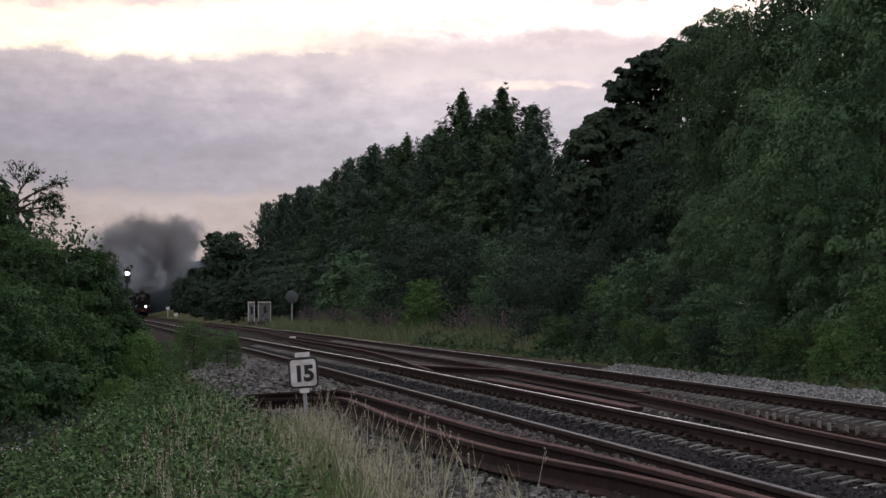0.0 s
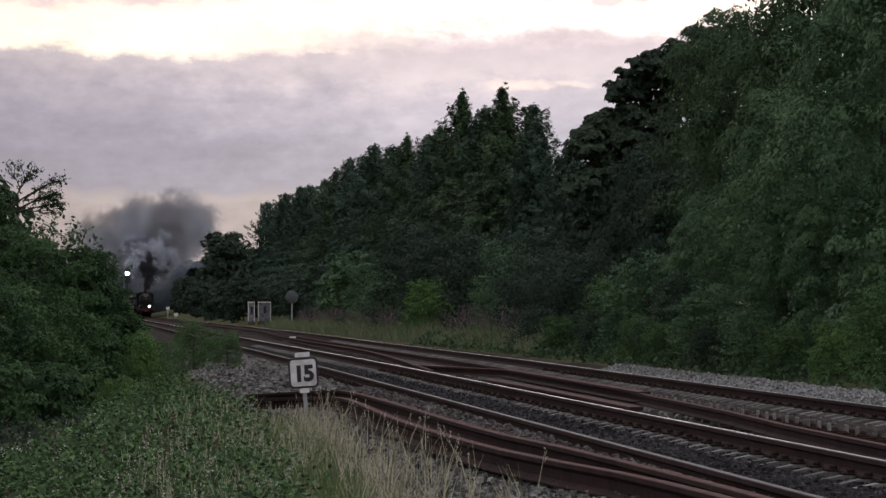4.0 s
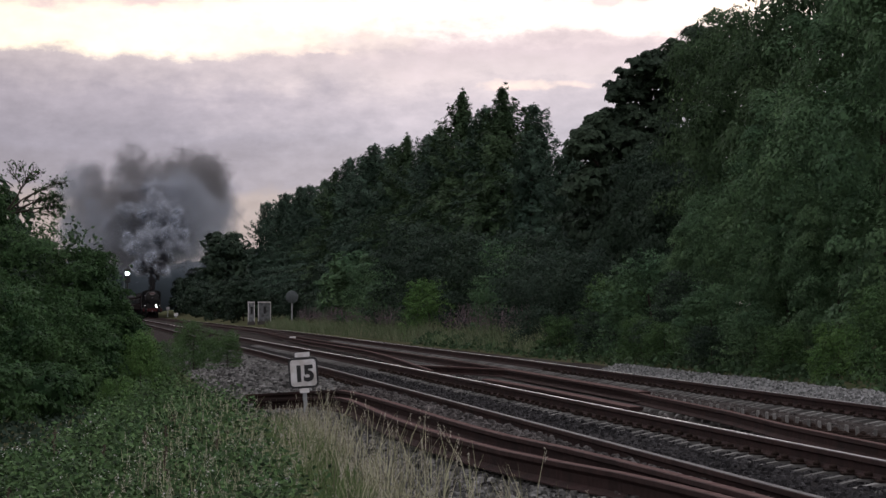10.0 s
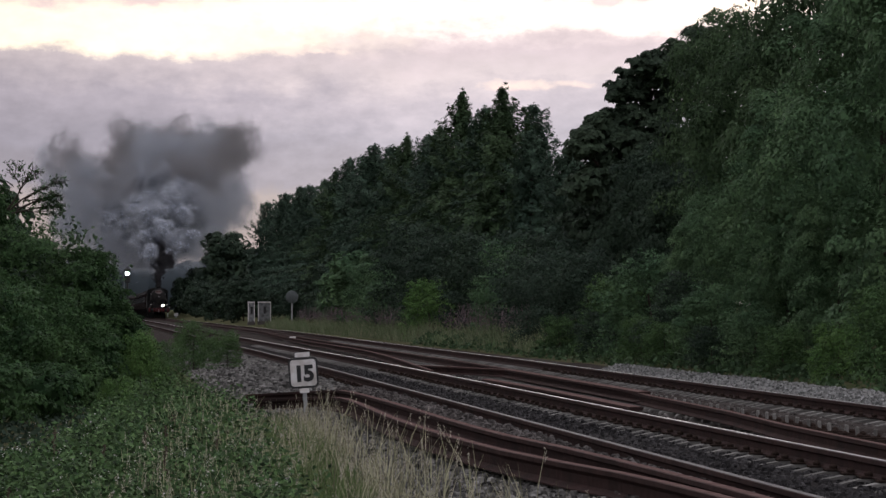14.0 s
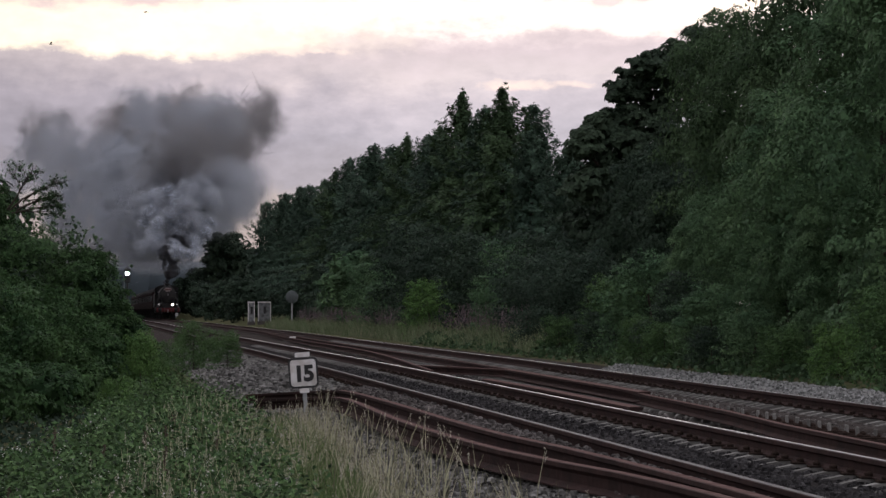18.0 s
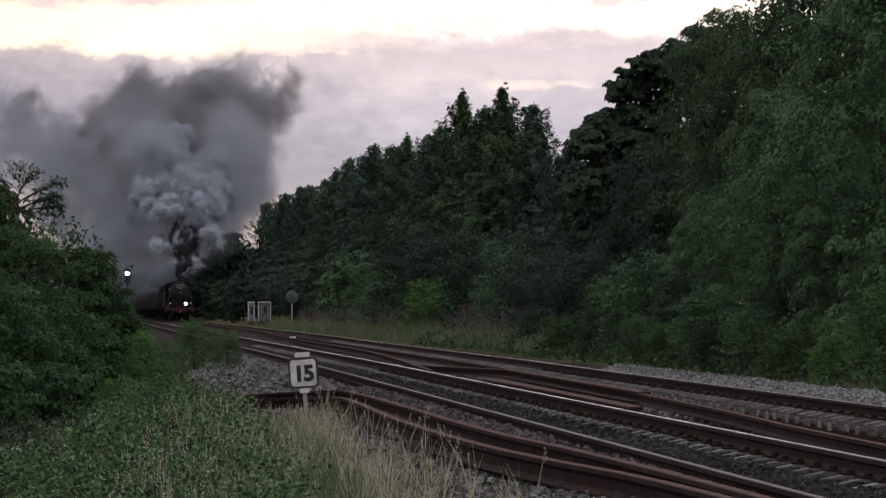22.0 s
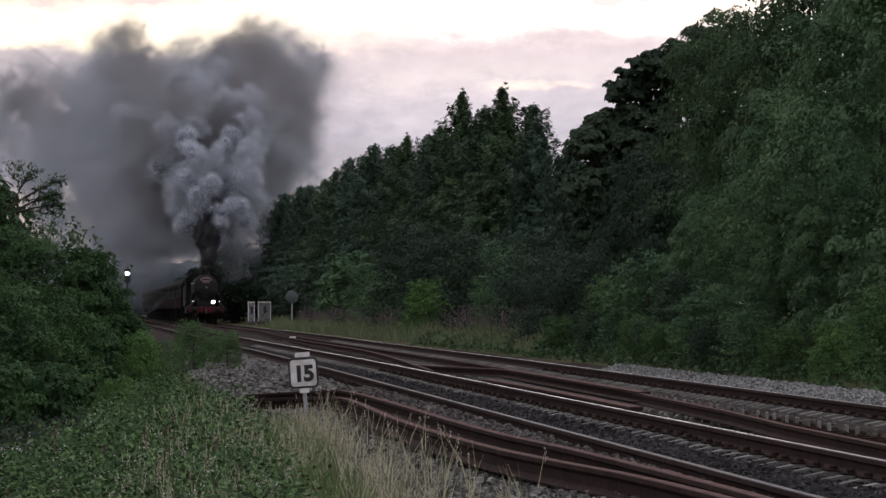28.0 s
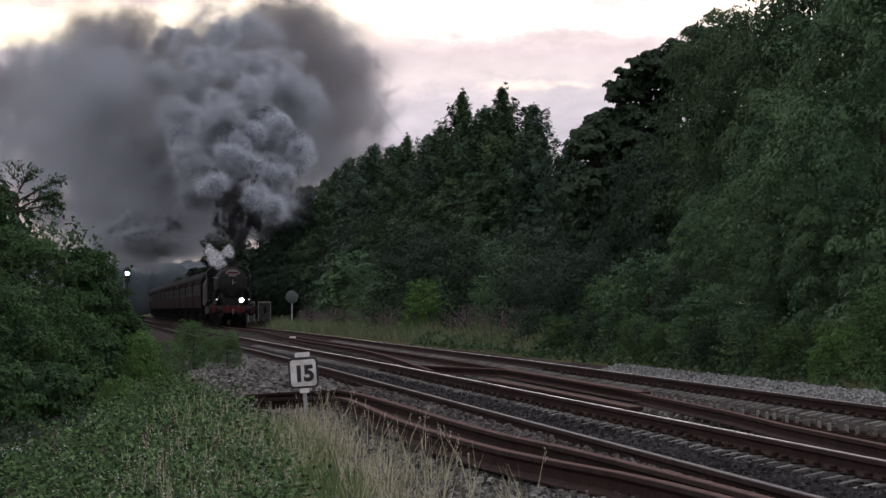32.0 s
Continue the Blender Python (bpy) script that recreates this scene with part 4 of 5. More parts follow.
def twig_shape():
    r = random.Random(9)
    s = Shape()
    pts = []

    def grow(p, d, ln, rad, depth):
        q = p + d * ln
        m = p.lerp(q, 0.5) + Vector((r.uniform(-0.05, 0.05), 0, r.uniform(-0.03, 0.05))) * ln
        s.limb([p, m, q], rad, rad * 0.6, 5)
        for k in range(2 if depth > 1 else 1):
            pts.append(p.lerp(q, r.random()) + Vector((r.gauss(0, 0.03), r.gauss(0, 0.03), r.gauss(0, 0.03))))
        if depth:
            for k in range(3):
                a = Vector((d.x + r.uniform(-0.8, 0.8), r.uniform(-0.3, 0.3), d.z + r.uniform(-0.45, 0.45))).normalized()
                grow(p.lerp(q, r.uniform(0.45, 1.0)), a, ln * 0.66, rad * 0.62, depth - 1)
    for d, ln in (((0.85, 0, 0.6), 0.5), ((0.95, 0, 0.2), 0.4), ((0.55, 0, 0.85), 0.42), ((0.9, 0, 0.4), 0.34)):
        grow(Vector((r.uniform(-0.1, 0.1), 0, r.uniform(-0.05, 0.1))), Vector(d).normalized(), ln, 0.017, 3)
    return s, np.array(pts)


def bramble_top(x, y):
    rise = 0.04 * max(0.0, min(1.0, (y - 35) / 15)) - 0.25 * max(0.0, min(1.0, (-x - 0.2) / 0.8)) * max(0.0, min(1.0, (y - 28) / 8))
    return ground_z(x, y) + 0.36 + rise + 0.2 * noise.noise(Vector((x * 1.1, y * 0.35, 2))) + 0.2 * noise.noise(Vector((x * 3.3, y * 1.4, 5))) + 0.07 * noise.noise(Vector((x * 8, y * 4, 8)))


def bramble_spots(n, y0, y1, k):
    y = y0 + (y1 - y0) * RNG.uniform(size=n) ** k
    x = -0.03 * y - 0.25 + RNG.uniform(size=n) * (2.0 + 0.03 * y)
    keep = x < np.interp(y, [17, 25, 35, 45, 62], [0.85, 1.15, 1.55, 1.85, 1.6]) + RNG.normal(size=n) * 0.16
    # the bank ends in the shade of the hedge
    keep &= x > np.interp(y, [18, 28, 34, 42, 50, 58], [-3, -0.9, -0.35, 0.05, 0.25, 0.5]) + RNG.normal(size=n) * 0.1
    gap = np.array([noise.noise(Vector((a * 5.5, b * 2.4, 31))) + 0.6 * noise.noise(Vector((a * 13, b * 6, 17))) for a, b in zip(x, y)])
    keep &= gap > -0.14 + RNG.normal(size=n) * 0.12
    x, y = x[keep], y[keep]
    return x, y, np.array([bramble_top(a, b) for a, b in zip(x, y)])


def build_brambles():
    for n, y0, y1, leaf in ((105000, 18, 32, 0.027), (52000, 31, 60, 0.032)):
        x, y, top = bramble_spots(n, y0, y1, 1.15)
        z = top - RNG.uniform(0, 1, len(x)) ** 1.1 * 0.36
        up = np.tile(np.array([0, -0.25, 1.0]), (len(x), 1))
        ob = new("bramble_patch", array_mesh("bramble_patch", leaves(np.stack([x, y, z], axis=1), leaf, 1.6, 0, 0.0, up, 0.9), 4, M_L_BRAMBLE))
        tagged(ob, "tangled bramble patch covering the bank below the hedge" if y0 < 30 else "bramble growth between the hedge and the cess", "brambles", kind="stuff")
    # dark leaves added over the pale soil, standing in for the hedge's deep shade
    n = 14000
    y = 20 + 45 * RNG.uniform(size=n)
    x = RNG.uniform(-4.5, 0.7, n)
    z = np.array([ground_z(a, b) for a, b in zip(x, y)]) + RNG.uniform(0.0, 0.14, n)
    ob = new("ground_ivy", array_mesh("ground_ivy", leaves(np.stack([x, y, z], axis=1), 0.055, 1.4, 0, 0.5), 4, M_L_DARK))
    tagged(ob, "dark leaves added over the soil to deepen the shade under the hedge", "ivy", kind="stuff")
    x, y, top = bramble_spots(9000, 18, 50, 1.2)
    z = top + RNG.uniform(-0.05, 0.06, len(x))
    ob = new("nettle_patch", array_mesh("nettle_patch", leaves(np.stack([x, y, z], axis=1), 0.02, 1.9, 0.3, 0.5), 4, M_L_HEDGE))
    tagged(ob, "darker nettle leaves standing among the brambles", "nettles", kind="stuff")
    x, y, top = bramble_spots(900, 18, 36, 1.2)
    c = np.repeat(np.stack([x, y, top + 0.012], axis=1), 3, axis=0) + RNG.normal(size=(len(x) * 3, 3)) * 0.007
    ob = new("bramble_flowers", array_mesh("bramble_flowers", leaves(c, 0.011, 1.0, 0, 0.9), 4, M_BLOSSOM))
    tagged(ob, "scattered small pale bramble flowers", "flowers", kind="stuff")
    # brown seeding docks standing out of the brambles
    for px, py, hh in ((0.1, 30, 0.42), (-0.25, 27, 0.34), (0.42, 31, 0.32), (0.62, 33, 0.36), (-0.5, 24, 0.32), (0.2, 24, 0.3), (0.75, 36, 0.34), (-0.42, 22.5, 0.3), (0.95, 30, 0.3), (0.5, 27, 0.26)):
        root = thing("dock_plant", pose(px, py, ground_z(px, py)), "brown seeding dock standing among the brambles", "plant", "seeding docks")
        top = bramble_top(px, py) - ground_z(px, py) + hh * 0.4
        part("stem", Shape().limb([(0, 0, 0), (0.02, 0, top * 0.6), (0.03, 0, top)], 0.005, 0.003, 5), M_DOCK, root)
        s = RNG.uniform(0.45, 1.0, 150)
        c = np.stack([0.03 * s, 0 * s, top * s], axis=1) + RNG.normal(size=(150, 3)) * np.array([0.022, 0.022, 0.01]) * (1.35 - s)[:, None]
        ob = new("seed_head", array_mesh("seed_head", leaves(c, 0.012, 1.3), 4, M_DOCK))
        ob.parent = root


def blades(spots, heights, width, lean, seed):
    """Bent grass blades: corners of two quads for each blade."""
    r = np.random.default_rng(seed)
    n = len(spots)
    a = r.uniform(0, 6.28, n)
    d = np.stack([np.cos(a), np.sin(a) * 0.6, 0 * a], axis=1) * (lean * r.uniform(0.1, 1, n) * heights)[:, None]
    w = np.stack([np.ones(n), r.uniform(-0.4, 0.4, n), 0 * a], axis=1) * (width / 2)
    up = np.array([0, 0, 1.0])
    p0 = spots
    p1 = spots + d * 0.3 + up * (heights * 0.55)[:, None]
    p2 = spots + d + up * heights[:, None]
    q = np.stack([p0 - w, p0 + w, p1 + w * 0.8, p1 - w * 0.8, p1 - w * 0.8, p1 + w * 0.8, p2 + w * 0.15, p2 - w * 0.15], axis=1)
    return q.reshape(-1, 3), p2


def build_grass():
    for name, n, h0, h1, lo_, hi_, label, m in (("green_grass", 17000, 0.08, 0.3, [0.15, 0.5, 0.9, 1.3], [1.5, 1.8, 2.1, 2.3], "short green grass below the dry stalks", M_GREENGRASS),
                                             ("dry_grass", 5200, 0.1, 0.36, [0.42, 0.78, 1.25, 1.65], [2.1, 2.25, 2.4, 2.5], "tall straw-coloured dry grass beside the ballast", M_GRASS),
                                             ("dry_grass", 850, 0.22, 0.55, [1.2, 1.5, 1.7, 2.0], [2.5, 2.75, 2.8, 2.7], "thin stand of tall grass stalks over the ballast", M_GRASS),
                                             ("dry_grass", 900, 0.3, 0.56, [-0.3, 0.1, 0.6, 1.1], [0.7, 1.0, 1.45, 1.8], "scattered dry stalks standing out of the brambles", M_GRASS)):
        y = 18.5 + 26 * RNG.uniform(size=n) ** 1.2
        lo, hi = np.interp(y, [19, 25, 35, 45], lo_), np.interp(y, [19, 24, 32, 45], hi_)
        x = lo + (hi - lo) * RNG.uniform(size=n) ** 0.8
        patch = np.array([noise.noise(Vector((a * 2.2, b * 0.7, 9))) for a, b in zip(x, y)])
        patch += 0.7 * np.array([noise.noise(Vector((a * 6, b * 2.2, 19))) for a, b in zip(x, y)])
        keep = patch > (-0.02 if name == "dry_grass" else -0.2) + RNG.normal(size=n) * 0.1
        x, y = x[keep], y[keep]
        z = np.array([ground_z(a, b) for a, b in zip(x, y)]) - 0.02
        h = RNG.uniform(h0, h1, len(x))
        q, tips = blades(np.stack([x, y, z], axis=1), h, 0.007 if name == "dry_grass" else 0.0075, 0.5 if name == "dry_grass" else 0.9, 4)
        ob = new(name, array_mesh(name, q, 4, m))
        tagged(ob, label, "grass", kind="stuff")
        if name == "green_grass":
            continue
        tall = np.nonzero(h > h0 + 0.82 * (h1 - h0))[0]
        pts = np.repeat(tips[tall], 16, axis=0) + RNG.normal(size=(len(tall) * 16, 3)) * np.array([0.004, 0.004, 0.03]) - np.array([0, 0, 0.03])
        ob = new("grass_seed_heads", array_mesh("grass_seed_heads", leaves(pts, 0.0055, 3.2, 1.5), 4, M_GRASS_SEED))
        tagged(ob, "feathery pale seed heads on the dry grass", "grass", kind="stuff")


def build_verge():
    n = 11000
    y = 96 + 150 * RNG.uniform(size=n) ** 1.2
    x = 10.85 + RNG.uniform(0, 1.3, n)
    z = np.array([ground_z(a, b) for a, b in zip(x, y)])
    h = RNG.uniform(0.25, 0.7, n) * np.array([0.85 + 0.9 * noise.noise(Vector((a * 1.5, b * 0.12, 4))) for a, b in zip(x, y)]).clip(0.35, 1.5)
    q, tips = blades(np.stack([x, y, z], axis=1), h, 0.014, 0.7, 6)
    ob = new("verge_grass", array_mesh("verge_grass", q, 4, M_VERGE))
    tagged(ob, "rough brown-green grass along the far verge", "grass", kind="stuff")
    k = 15000
    y = 46 + 85 * RNG.uniform(size=k) ** 1.1
    x = 10.55 + RNG.uniform(size=k) ** 0.8 * 1.9
    z = np.array([ground_z(a, b) + 0.42 * max(0.05, 0.5 + noise.noise(Vector((a * 1.4, b * 0.5, 2)))) * min(1, (a - 10.4) / 0.6) for a, b in zip(x, y)]) * 1.0
    z -= RNG.uniform(0, 0.2, k)
    ob = new("verge_weeds", array_mesh("verge_weeds", leaves(np.stack([x, y, z], axis=1), 0.07, 1.6, 0.1, 0.6), 4, M_L_MID))
    tagged(ob, "low green weeds growing up to the ballast", "weeds", kind="stuff")
    pts = []
    for y0, y1, k, x0 in ((101, 126, 260, 11.1), (146, 215, 520, 11.2)):
        for i in range(k):
            px, py = x0 + random.uniform(0, 1.1), random.uniform(y0, y1)
            b, t = ground_z(px, py), random.uniform(0.75, 1.25)
            for j in range(16):
                f = j / 15
                pts.append((px + random.gauss(0, 0.03 * (1.2 - f)), py + random.gauss(0, 0.03), b + t * (0.6 + 0.4 * f)))
    ob = new("fireweed", array_mesh("fireweed", leaves(np.array(pts), 0.028, 1.4), 4, M_FIREWEED))
    tagged(ob, "purple-brown fireweed gone to seed by the line", "wildflowers", kind="stuff")


# ---------------------------------------------------------------- lineside things
def build_sign():
    root = thing("speed_sign", pose(2.76, 50.0, -0.336, 0, -4, -2), "small white speed board reading 15 with black border", "sign")
    part("post", Shape().box(0, 0.03, 0.16, 0.05, 0.03, 0.62, 0.006), M_GALV, root)
    part("border", rounded_plate(0.372, 0.382, 0.05, 0.024, 0, 0.585), M_BLACK, root, "black rounded border plate")
    part("board", rounded_plate(0.325, 0.335, 0.04, 0.03, -0.001, 0.585), M_WHITE, root, "white enamel face")
    part("cap_plate", rounded_plate(0.19, 0.06, 0.012, 0.03, 0, 0.815), M_WHITE, root, "small white plate above the board")
    part("cap_edge", rounded_plate(0.205, 0.075, 0.015, 0.024, 0, 0.815), M_BLACK, root)
    part("foot_plate", rounded_plate(0.12, 0.055, 0.012, 0.03, 0, 0.36), M_WHITE, root, "white strap plate below the board")
    part("digit", text_mesh("1", 0.27), M_BLACK, root).matrix_basis = pose(-0.125, -0.019, 0.487, 90)
    part("digit", text_mesh("5", 0.27), M_BLACK, root).matrix_basis = pose(0.0, -0.019, 0.487, 90)
    for x, z in ((-0.145, 0.72), (0.145, 0.72), (-0.145, 0.45), (0.145, 0.45)):
        part("bolt", Shape().tube((x, -0.02, z), (x, -0.012, z), 0.007, n=6), M_GALV, root)


def rounded_plate(w, h, r, thick, y, z):
    out = []
    for cx, cz, a0 in ((w / 2 - r, h / 2 - r, 0), (-w / 2 + r, h / 2 - r, 90), (-w / 2 + r, -h / 2 + r, 180), (w / 2 - r, -h / 2 + r, 270)):
        for k in range(5):
            a = radians(a0 + 22.5 * k)
            out.append((cx + r * math.cos(a), z + cz + r * math.sin(a)))
    return Shape().prism(out, y - thick / 2, y + thick / 2)


def text_mesh(body, size):
    cu = bpy.data.curves.new("digit", "FONT")
    cu.body, cu.size, cu.extrude, cu.offset = body, size, 0.003, 0.013
    ob = bpy.data.objects.new("digit_source", cu)
    scene.collection.objects.link(ob)
    bpy.context.view_layer.update()
    me = bpy.data.meshes.new_from_object(ob.evaluated_get(bpy.context.evaluated_depsgraph_get()))
    bpy.data.objects.remove(ob)
    me.materials.clear()
    me.materials.append(M_BLACK)
    return me


def build_signal():
    y = 270.0
    x, z = 70 * y / 7000, 1.1 + 57 * y / 7000
    root = thing("colour_light_signal", pose(x, y, grade(y) - 0.3), "tall colour light signal showing a bright pale green aspect", "signal")
    h = z - grade(y) + 0.3
    part("post", Shape().tube((0, 0.15, 0), (0, 0.15, h + 0.4), 0.07, n=10), M_BLACK, root)
    part("head", Shape().box(0, 0, h - 0.15, 0.42, 0.2, 1.0, 0.05), M_BLACK, root, "black signal head")
    part("lens", Shape().tube((0, -0.12, h), (0, -0.10, h), 0.135, n=20), M_SIGNAL, root, "glowing pale green lens")
    part("hood", Shape().lathe((0, -0.1, h), (0, -1, 0), [(0, 0.16), (0.02, 0.17)], 20), M_BLACK, root)
    s = Shape()
    s.box(-0.22, 0.3, h / 2, 0.03, 0.03, h, 0).box(0.02, 0.3, h / 2, 0.03, 0.03, h, 0)
    part("ladder_stiles", s, M_GALV, root)
    for i in range(8):
        part("rung", Shape().tube((-0.22, 0.3, 0.3 + 0.35 * i), (0.02, 0.3, 0.3 + 0.35 * i), 0.012, n=6), M_GALV, root)


def cabinet(w, d, h, label, paint):
    root = thing("relay_cabinet", pose(0, 0, 0), label, "cabinet", "relay cabinets")
    part("plinth", Shape().box(0, 0, -0.06, w + 0.06, d + 0.06, 0.36, 0.01), M_STONE, root, "concrete plinth")
    part("body", Shape().box(0, 0, h / 2 + 0.1, w, d, h - 0.05, 0.015), paint, root)
    part("roof", Shape().prism([(-w / 2 - 0.015, h + 0.08), (w / 2 + 0.015, h + 0.08), (w / 2 + 0.015, h + 0.17), (-w / 2 - 0.015, h + 0.17)], -d / 2 - 0.06, d / 2 + 0.06), M_WHITE, root, "pale flat roof")
    for s in (-1, 1):
        part("corner_trim", Shape().box(s * (w / 2 - 0.02), -d / 2 - 0.012, h / 2 + 0.1, 0.05, 0.03, h - 0.05, 0.004), M_WHITE, root, "pale corner trim")
        door = part("door", Shape().box(s * w / 4, -d / 2 - 0.01, h / 2 + 0.1, w / 2 - 0.03, 0.02, h - 0.15, 0.006), paint, root)
        part("handle", Shape().box(s * 0.05, -d / 2 - 0.035, h / 2 + 0.1, 0.02, 0.03, 0.14, 0.005), M_BLACK, door)
    part("notice", Shape().box(0.02, -d / 2 - 0.024, h * 0.68, 0.16, 0.006, 0.5, 0), M_BLACK, root, "dark notice plate")
    return root


def build_lineside():
    a = cabinet(0.88, 0.5, 1.32, "grey metal relay cabinet with a pale roof beside the line", M_GREY)
    y = 275
    a.matrix_world = pose(12.24, y, ground_z(12.24, y) + 0.06)
    b = cabinet(0.46, 0.5, 1.38, "narrow weathered grey relay cabinet beside the line", M_MOTTLED)
    b.matrix_world = pose(11.45, y + 3, ground_z(11.45, y) + 0.1)
    y = 236
    root = thing("round_sign", pose(12.15, y, ground_z(12.15, y)), "round plain grey sign on a slim post", "sign")
    k = 1.1 + 15 * y / 7000 - ground_z(12.15, y)
    part("post", Shape().tube((0, 0.04, -0.1), (0, 0.04, k + 0.3), 0.04, n=8), M_GALV, root)
    part("disc", Shape().lathe((0, 0.02, k), (0, -1, 0), [(0, 0.0), (0, 0.36), (0.02, 0.38), (0.04, 0.36), (0.04, 0.0)], 24), M_DISC, root, "plain grey disc")
    part("clamp", Shape().box(0, 0.04, k, 0.12, 0.08, 0.06, 0.01), M_GALV, root)
    y = 150
    root = thing("track_marker", pose(7.75, y, grade(y) - 0.05), "small white marker block between the rails", "marker")
    part("block", Shape().box(0, 0, 0, 0.24, 0.12, 0.11, 0.02), M_WHITE, root)
    part("bracket", Shape().box(0, 0.03, -0.1, 0.1, 0.05, 0.12, 0.01), M_GALV, root)
    for x, y, h in ((11.9, 590, 1.5), (12.0, 540, 0.6)):
        root = thing("marker_post", pose(x, y, ground_z(x, y) - 0.1), "short pale lineside marker post", "post")
        part("post", Shape().box(0, 0, h / 2, 0.14, 0.1, h, 0.02), M_GALV, root)
        part("plate", Shape().box(0, -0.06, h - 0.1, 0.5, 0.03, 0.4, 0.02), M_WHITE, root)


# ---------------------------------------------------------------- the train
def wheel_mesh(r, spokes):
    s = Shape()
    s.lathe((0, 0, 0), (1, 0, 0), [(-0.07, r - 0.09), (-0.07, r), (0.06, r), (0.07, r + 0.03), (0.08, r + 0.03), (0.08, r - 0.09), (-0.07, r - 0.09)], 24)
    s.tube((-0.09, 0, 0), (0.09, 0, 0), r * 0.18, n=12)
    for i in range(spokes):
        a = 2 * math.pi * i / spokes
        s.tube((0, 0, 0), (0, (r - 0.05) * math.cos(a), (r - 0.05) * math.sin(a)), 0.03, 0.025, 5, caps=False)
    return s.mesh("wheel", M_LOCO)


WHEELS = []   # (object, rest pose, radius) for the rolling wheels


def add_wheel(parent, me, x, y, r):
    ob = new("wheel", me)
    ob.parent = parent
    ob.matrix_basis = pose(x, y, r)
    WHEELS.append((ob, (x, y, r), r))
    return ob


def build_loco():
    """A 4-6-0 mixed traffic engine and its tender; its buffer faces are at y = 0 and it faces -y."""
    root = thing("steam_locomotive", pose(TRAIN_X, 640, 0), "black steam locomotive with red buffer beam and lit headlamp", "locomotive")
    part("buffer_beam", Shape().box(0, 0.62, 1.05, 2.5, 0.08, 0.42, 0.01), M_RED, root, "red buffer beam")
    for x in (-0.87, 0.87):
        b = part("buffer", Shape().lathe((x, 0.6, 1.05), (0, -1, 0), [(0, 0.13), (0.3, 0.11), (0.3, 0.07), (0.55, 0.07), (0.56, 0.22), (0.6, 0.23), (0.61, 0.0)], 16), M_LOCO, root, "round steel buffer")
    s = Shape().tube((0, 0.6, 1.02), (0, 0.42, 1.02), 0.05).tube((0, 0.42, 1.02), (0, 0.42, 0.75), 0.035)
    part("coupling_hook", s, M_STEEL, root)
    for x in (-0.35, 0.35):
        part("brake_pipe", Shape().limb([(x, 0.58, 0.75), (x, 0.5, 1.1), (x, 0.52, 1.35)], 0.035, 0.03, 8), M_BLACK, root)
    # smokebox, boiler, firebox
    part("smokebox", Shape().lathe((0, 1.2, 2.72), (0, 1, 0), [(0.0, 0.86), (0.03, 0.9), (1.9, 0.9)], 28), M_LOCO, root)
    door = part("smokebox_door", Shape().lathe((0, 1.2, 2.72), (0, -1, 0), [(0, 0.86), (0.02, 0.78), (0.10, 0.62), (0.18, 0.35), (0.2, 0.0)], 28), M_LOCO, root)
    part("door_handle", Shape().box(0, 0.97, 2.72, 0.03, 0.04, 0.32, 0.005).box(0.06, 0.96, 2.70, 0.22, 0.03, 0.03, 0.005), M_STEEL, door)
    for z in (2.4, 3.04):
        part("hinge_strap", Shape().box(-0.25, 1.05, z, 0.9, 0.05, 0.06, 0.01), M_LOCO, door)
    part("number_plate", Shape().box(0, 1.0, 3.12, 0.5, 0.03, 0.12, 0.005), M_BOARD, door, "pale cast plate")
    part("headboard", headboard(), M_BOARD, root, "arched pale headboard below the chimney")
    part("headboard_panel", Shape().box(0, 0.93, 3.3, 0.66, 0.02, 0.09, 0.0), M_RED, root, "dark red title band")
    part("boiler", Shape().lathe((0, 3.1, 2.72), (0, 1, 0), [(0, 0.8), (0.02, 0.84), (3.8, 0.90), (5.6, 0.92)], 28), M_LOCO, root)
    part("firebox", Shape().box(0, 8.0, 2.4, 1.72, 2.6, 1.9, 0.3), M_LOCO, root)
    part("chimney", Shape().lathe((0, 2.1, 3.5), (0, 0, 1), [(0, 0.42), (0.08, 0.33), (0.3, 0.29), (0.42, 0.33), (0.46, 0.34), (0.46, 0.26), (0.1, 0.24)], 24), M_LOCO, root)
    part("dome", Shape().lathe((0, 5.2, 3.45), (0, 0, 1), [(0, 0.45), (0.12, 0.38), (0.28, 0.3), (0.34, 0.18), (0.36, 0)], 20), M_LOCO, root)
    part("safety_valve", Shape().tube((0.12, 7.2, 3.6), (0.12, 7.2, 3.85), 0.07).tube((-0.12, 7.2, 3.6), (-0.12, 7.2, 3.85), 0.07), M_STEEL, root)
    for x in (-1.28, 1.28):
        part("running_plate", Shape().box(x * 0.83, 5.3, 1.62, 0.62, 8.2, 0.05, 0.005), M_LOCO, root)
        part("curved_footplate", Shape().limb([(x * 0.83, 0.64, 1.27), (x * 0.83, 1.0, 1.35), (x * 0.83, 1.3, 1.6)], 0.12, 0.12, 6), M_LOCO, root)
        part("cylinder", Shape().box(x * 0.9, 2.3, 1.05, 0.56, 1.1, 0.75, 0.2), M_LOCO, root)
        part("cylinder_cover", Shape().lathe((x * 0.9, 1.75, 0.98), (0, -1, 0), [(0, 0.27), (0.05, 0.26), (0.08, 0.1), (0.09, 0)], 16), M_LOCO, root)
        part("steam_pipe", Shape().limb([(x * 0.55, 2.1, 2.5), (x * 0.78, 2.1, 2.1), (x * 0.82, 2.2, 1.4)], 0.15, 0.15, 10), M_LOCO, root)
        part("handrail", Shape().tube((x * 0.7, 1.2, 3.0), (x * 0.74, 9, 3.05), 0.018, n=6), M_STEEL, root, "steel handrail")
